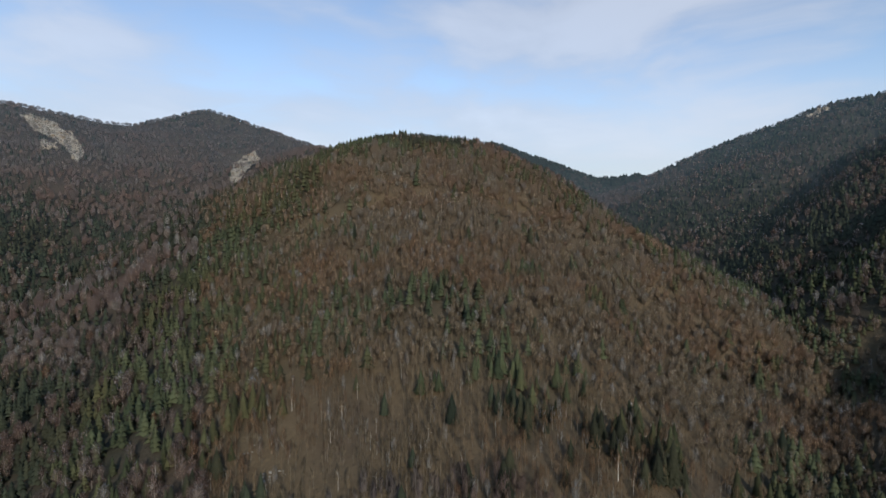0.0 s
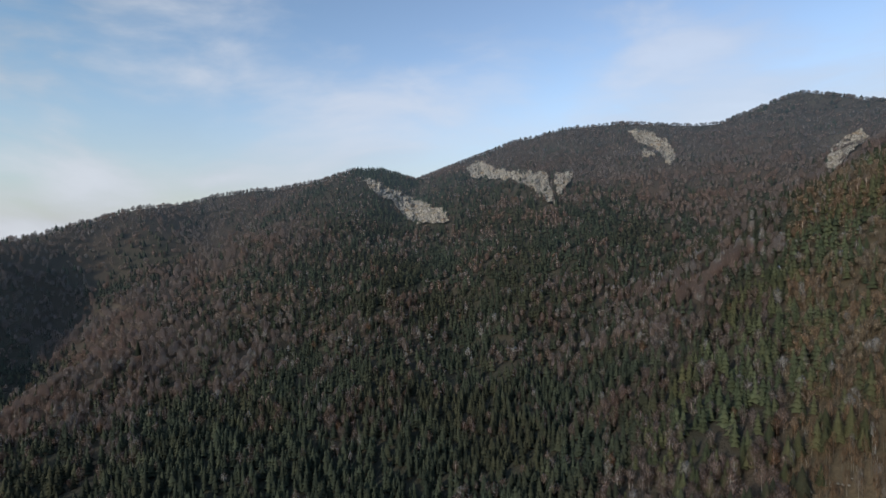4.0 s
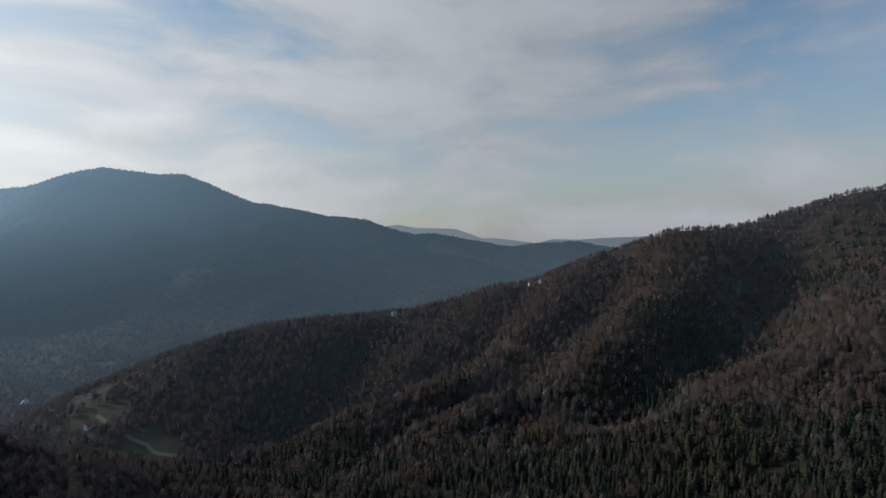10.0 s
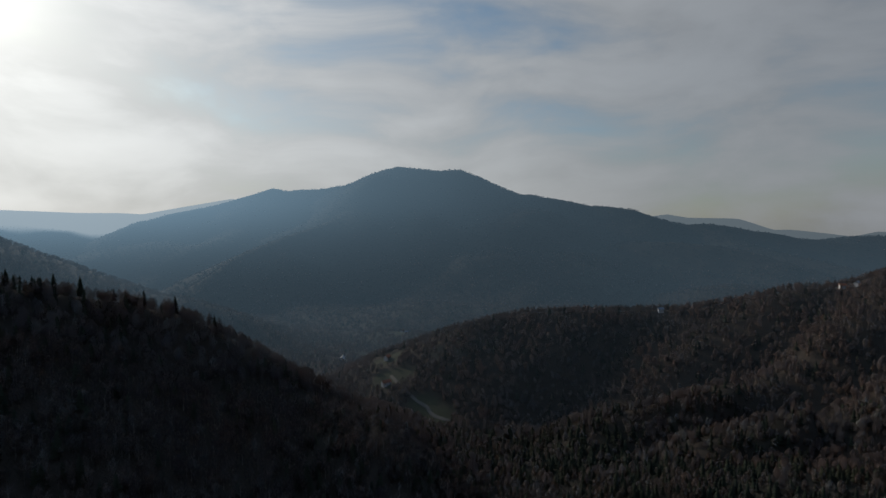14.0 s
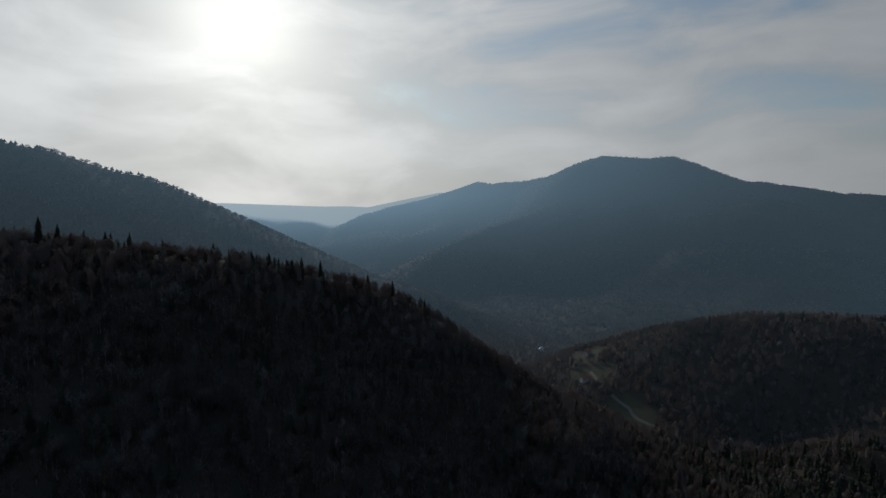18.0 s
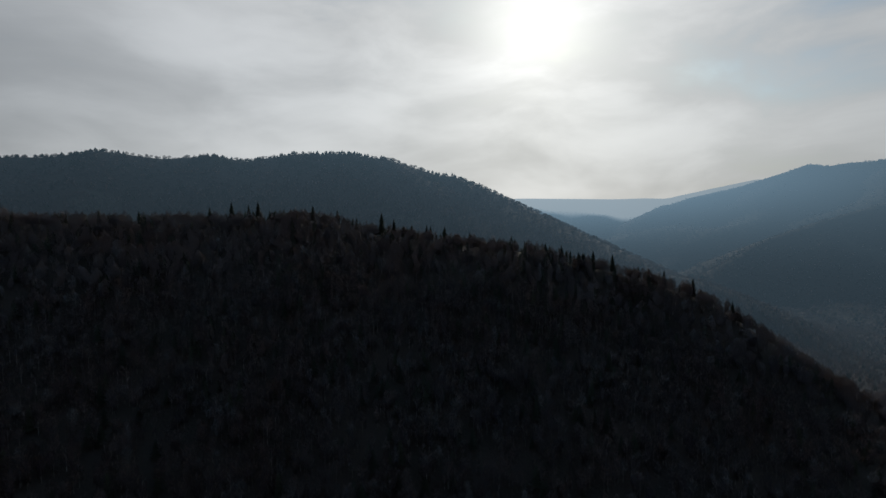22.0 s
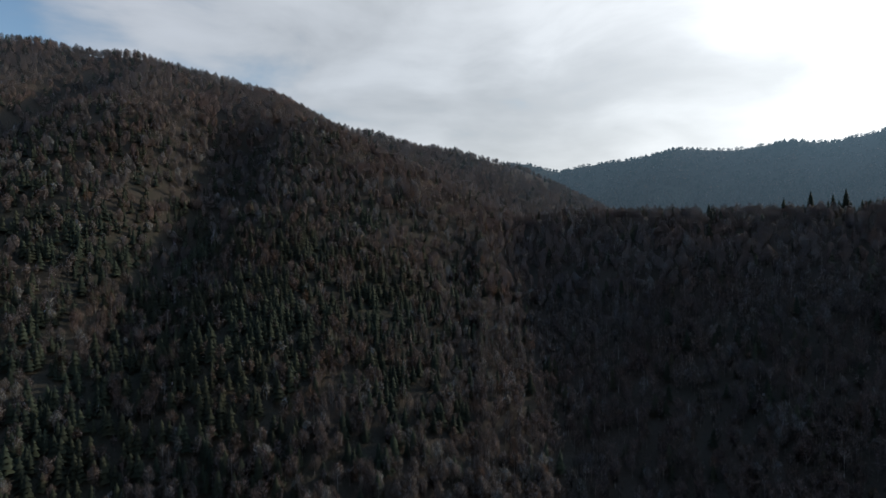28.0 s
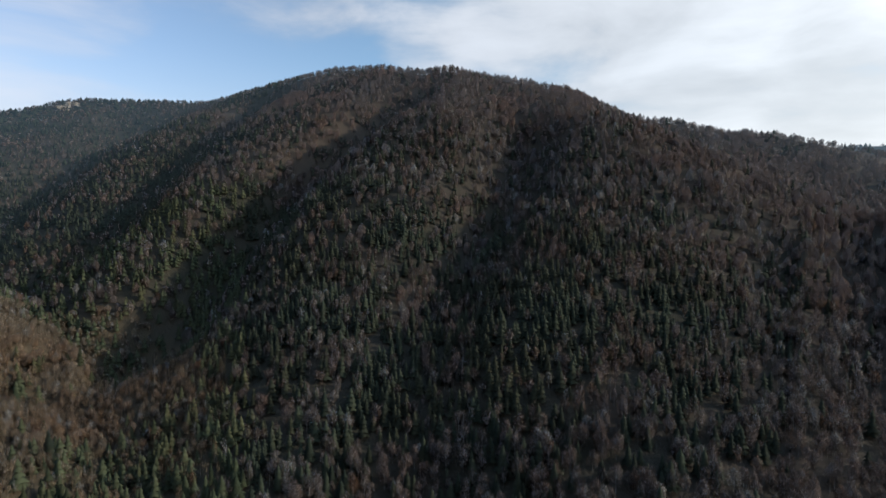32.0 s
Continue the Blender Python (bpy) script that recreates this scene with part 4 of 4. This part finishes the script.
def rock_cliff(outline, label):
    """A broken rock face that stands proud of the slope inside the outline, in ledges and ribs."""
    az = np.array([p[0] for p in outline])
    el = np.array([p[1] for p in outline])
    step = 0.075
    a, e = np.meshgrid(np.arange(az.min() - 0.2, az.max() + 0.2, step), np.arange(el.min() - 0.2, el.max() + 0.2, step))
    r = np.linspace(900, 2600, 900)
    dist = np.zeros(a.shape)
    for j in range(a.shape[1]):
        b = radians(a[0, j])
        up = np.degrees(np.arctan2(height(-math.sin(b) * r, math.cos(b) * r) - EYE, r))
        climb = np.maximum.accumulate(up)
        dist[:, j] = r[np.clip(np.searchsorted(climb, e[:, j]), 0, len(r) - 1)]
    b = np.radians(a)
    x, y = -np.sin(b) * dist, np.cos(b) * dist
    z = height(x, y)
    keep = inside(outline, a + 0.22 * soft_noise(a, e, 0.6, 21), e + 0.22 * soft_noise(a, e, 0.5, 22)) & (dist < 2500)
    rib = np.abs(soft_noise(a * 1.0, e * 0.35, 0.55, 23)) * 9 + np.abs(soft_noise(a, e, 0.22, 24)) * 4 + soft_noise(a, e, 0.12, 25) * 2
    bed = soft_noise(a * 0.45, e * 1.9 + a * 0.5, 0.42, 26) + 0.6 * soft_noise(a * 0.5, e * 2.4 + a * 0.6, 0.21, 27)
    out = 2.0 + 0.7 * rib + 3.0 * np.clip(bed * 1.6, -0.6, 1)
    x, y, z = x + np.sin(b) * out, y - np.cos(b) * out, z + 1.0 + 0.35 * out
    index = -np.ones(a.shape, int)
    used = keep.copy()
    used[1:] |= keep[:-1]
    used[:, 1:] |= keep[:, :-1]
    used[1:, 1:] |= keep[:-1, :-1]
    index[used] = np.arange(used.sum())
    i, j = np.nonzero(keep[:-1, :-1])
    quads = np.stack([index[i, j], index[i, j + 1], index[i + 1, j + 1], index[i + 1, j]], -1)
    quads = quads[(quads >= 0).all(1)]
    verts = np.stack([x[used], y[used], z[used]], -1)
    me = quick_mesh("rock_face", verts, quads, M_ROCK, None, "tint", False, 4)
    cliff = new("cliff")
    face = new("rock_face", me)
    face.parent = cliff
    # fallen blocks below the face
    low = np.nonzero(keep & (e < el.min() + 0.45 * (el.max() - el.min())))
    for n in rng.choice(len(low[0]), min(10, len(low[0])), False) if len(low[0]) else []:
        p = (x[low[0][n], low[1][n]], y[low[0][n], low[1][n]], z[low[0][n], low[1][n]])
        block = new("boulder", BOULDER[n % len(BOULDER)])
        block.parent = cliff
        size = rng.uniform(1.5, 3.6)
        block.matrix_basis = Matrix.LocRotScale(p, Euler(rng.uniform(0, 6, 3)), (size * 1.3, size, size * 0.8))
    return tagged(cliff, label, "cliff")


def boulder_mesh(seed):
    bm = bmesh.new()
    bmesh.ops.create_icosphere(bm, subdivisions=2, radius=1.0)
    for v in bm.verts:
        v.co *= 1 + 0.35 * noise.noise(v.co * 1.3 + Vector((seed * 7, 0, 0)))
        v.co.z = max(v.co.z, -0.6)
    me = bpy.data.meshes.new("boulder")
    bm.to_mesh(me)
    bm.free()
    me.materials.append(M_STONE)
    me.shade_flat()
    return me


BOULDER = [boulder_mesh(k) for k in range(4)]
for outline, label in zip(CLIFFS, ("long slanting pale limestone scree among spruces", "bright limestone cliff band under the wooded top",
                                   "broken pale rock rib beside the cliff", "ochre rock streak high on the brown slope",
                                   "small grey outcrop on the brown slope", "grey scree chute between the brown woods", "grey rocks near the mountain top")):
    rock_cliff(outline, label)

# pale stones in the two clearings of the spur
for az, el, wide, count in ((7.6, -23.8, 5.0, 16), (9.6, -21.6, 3.0, 6)):
    cx, cy, _ = slope_place(az, el)
    for k in range(count):
        x, y = cx + rng.normal(0, wide * 0.6), cy + rng.normal(0, wide * 0.6)
        size = rng.uniform(0.2, 0.6)
        stone = new("field_stone", BOULDER[k % len(BOULDER)])
        z = float(height(np.array([x]), np.array([y]))[0])
        stone.matrix_basis = Matrix.LocRotScale((x, y, z + 0.3 * size), Euler((0, 0, rng.uniform(0, 6))), (size * 1.3, size, size * 0.7))
        tagged(stone, "pale weathered stone lying in brown leaf litter", "stone", "stones in the clearing")

# ---------------------------------------------------------------- houses and the valley track


def box(lo, hi):
    v = [(x, y, z) for z in (lo[2], hi[2]) for y in (lo[1], hi[1]) for x in (lo[0], hi[0])]
    q = [(0, 2, 3, 1), (4, 5, 7, 6), (0, 1, 5, 4), (2, 6, 7, 3), (0, 4, 6, 2), (1, 3, 7, 5)]
    return np.array(v, float), np.array([t for a, b, c, d in q for t in ((a, b, c), (a, c, d))])


def house(length, width, roof):
    l, w, h, ridge = length / 2, width / 2, 4.6, 4.6 + width * 0.42
    home = new("house")
    gable = (np.array([(-l, -w, h), (-l, w, h), (-l, 0, ridge - 0.15), (l, -w, h), (l, w, h), (l, 0, ridge - 0.15)]), np.array([(0, 2, 1), (3, 4, 5)]))
    part("wall", fuse(box((-l, -w, -2.5), (l, w, h)), gable), M_PLASTER, home, "white plastered walls with gable ends")
    e, t = 0.7, 0.22
    for side in (-1, 1):
        y0, z0 = side * (w + e), h - e * (ridge - h) / w
        v = np.array([(-l - e, y0, z0), (l + e, y0, z0), (l + e, 0, ridge), (-l - e, 0, ridge),
                      (-l - e, y0, z0 + t), (l + e, y0, z0 + t), (l + e, 0, ridge + t), (-l - e, 0, ridge + t)])
        q = [(0, 1, 2, 3), (4, 7, 6, 5), (0, 4, 5, 1), (1, 5, 6, 2), (2, 6, 7, 3), (3, 7, 4, 0)]
        part("roof_slope", (v, np.array([k for a, b, c, d in q for k in ((a, b, c), (a, c, d))])), M_TILES if roof == "clay" else M_SHEET, home)
    part("chimney", box((l * 0.4, 0.5, ridge - 1.2), (l * 0.4 + 0.8, 1.3, ridge + 1.1)), M_STONE, home)
    part("door", box((-0.5, -w - 0.06, 0), (0.5, -w + 0.05, 2.1)), M_WOOD, home, "dark wooden door")
    for side in (-1, 1):
        for x in (-l * 0.62, l * 0.62):
            for z0, z1, half in ((1.0, 2.4, 0.55), (3.0, 4.1, 0.5)):
                frame_box = part("window", box((x - half - 0.1, side * w - 0.07, z0 - 0.1), (x + half + 0.1, side * w + 0.07, z1 + 0.1)), M_WOOD, home)
                part("pane", box((x - half, side * w - 0.09, z0), (x + half, side * w + 0.09, z1)), M_PANE, frame_box, "dark window pane")
    colour = "red clay tile roof" if roof == "clay" else "pale grey sheet roof"
    return tagged(home, "small white farmhouse with " + colour, "house", "houses in the valley")


for (az, el, turn, length, width, roof), (x, y, z) in zip(HOUSES, house_places):
    house(length, width, roof).matrix_basis = pose(x, y, z + 0.6, 0, 0, az + turn)


def ribbon(name, line, width, mat, label):
    """A track that lies on the ground along a smoothed line."""
    p = np.array([slope_place(a, e)[:2] for a, e in line])
    t = np.linspace(0, len(p) - 1, 60)
    x, y = np.interp(t, np.arange(len(p)), p[:, 0]), np.interp(t, np.arange(len(p)), p[:, 1])
    k = np.ones(7) / 7
    x[3:-3], y[3:-3] = np.convolve(x, k, "valid"), np.convolve(y, k, "valid")
    dx, dy = np.gradient(x), np.gradient(y)
    n = np.hypot(dx, dy) + 1e-6
    rows = []
    for side in (-1, 0, 1):
        u, v = x - dy / n * side * width / 2, y + dx / n * side * width / 2
        rows.append(np.stack([u, v, height(u, v) + (0.9 if side == 0 else 0.6)], -1))
    verts = np.stack(rows, 1).reshape(-1, 3)
    quads = [(3 * i + s, 3 * i + s + 1, 3 * i + s + 4, 3 * i + s + 3) for i in range(59) for s in (0, 1)]
    me = quick_mesh(name, verts, np.array(quads), mat, None, "tint", True, 4)
    tagged(new(name, me), label, "road", kind="structure")


ribbon("road", [(147.5, -15.2), (146.4, -16.4), (145.2, -17.5), (144.45, -18.1), (143.6, -18.5), (143.5, -18.9), (143.0, -19.4), (142.0, -19.7), (141.0, -20.0), (140.9, -20.6)],
       5.0, M_TRACK, "pale gravel track winding along the valley meadow")
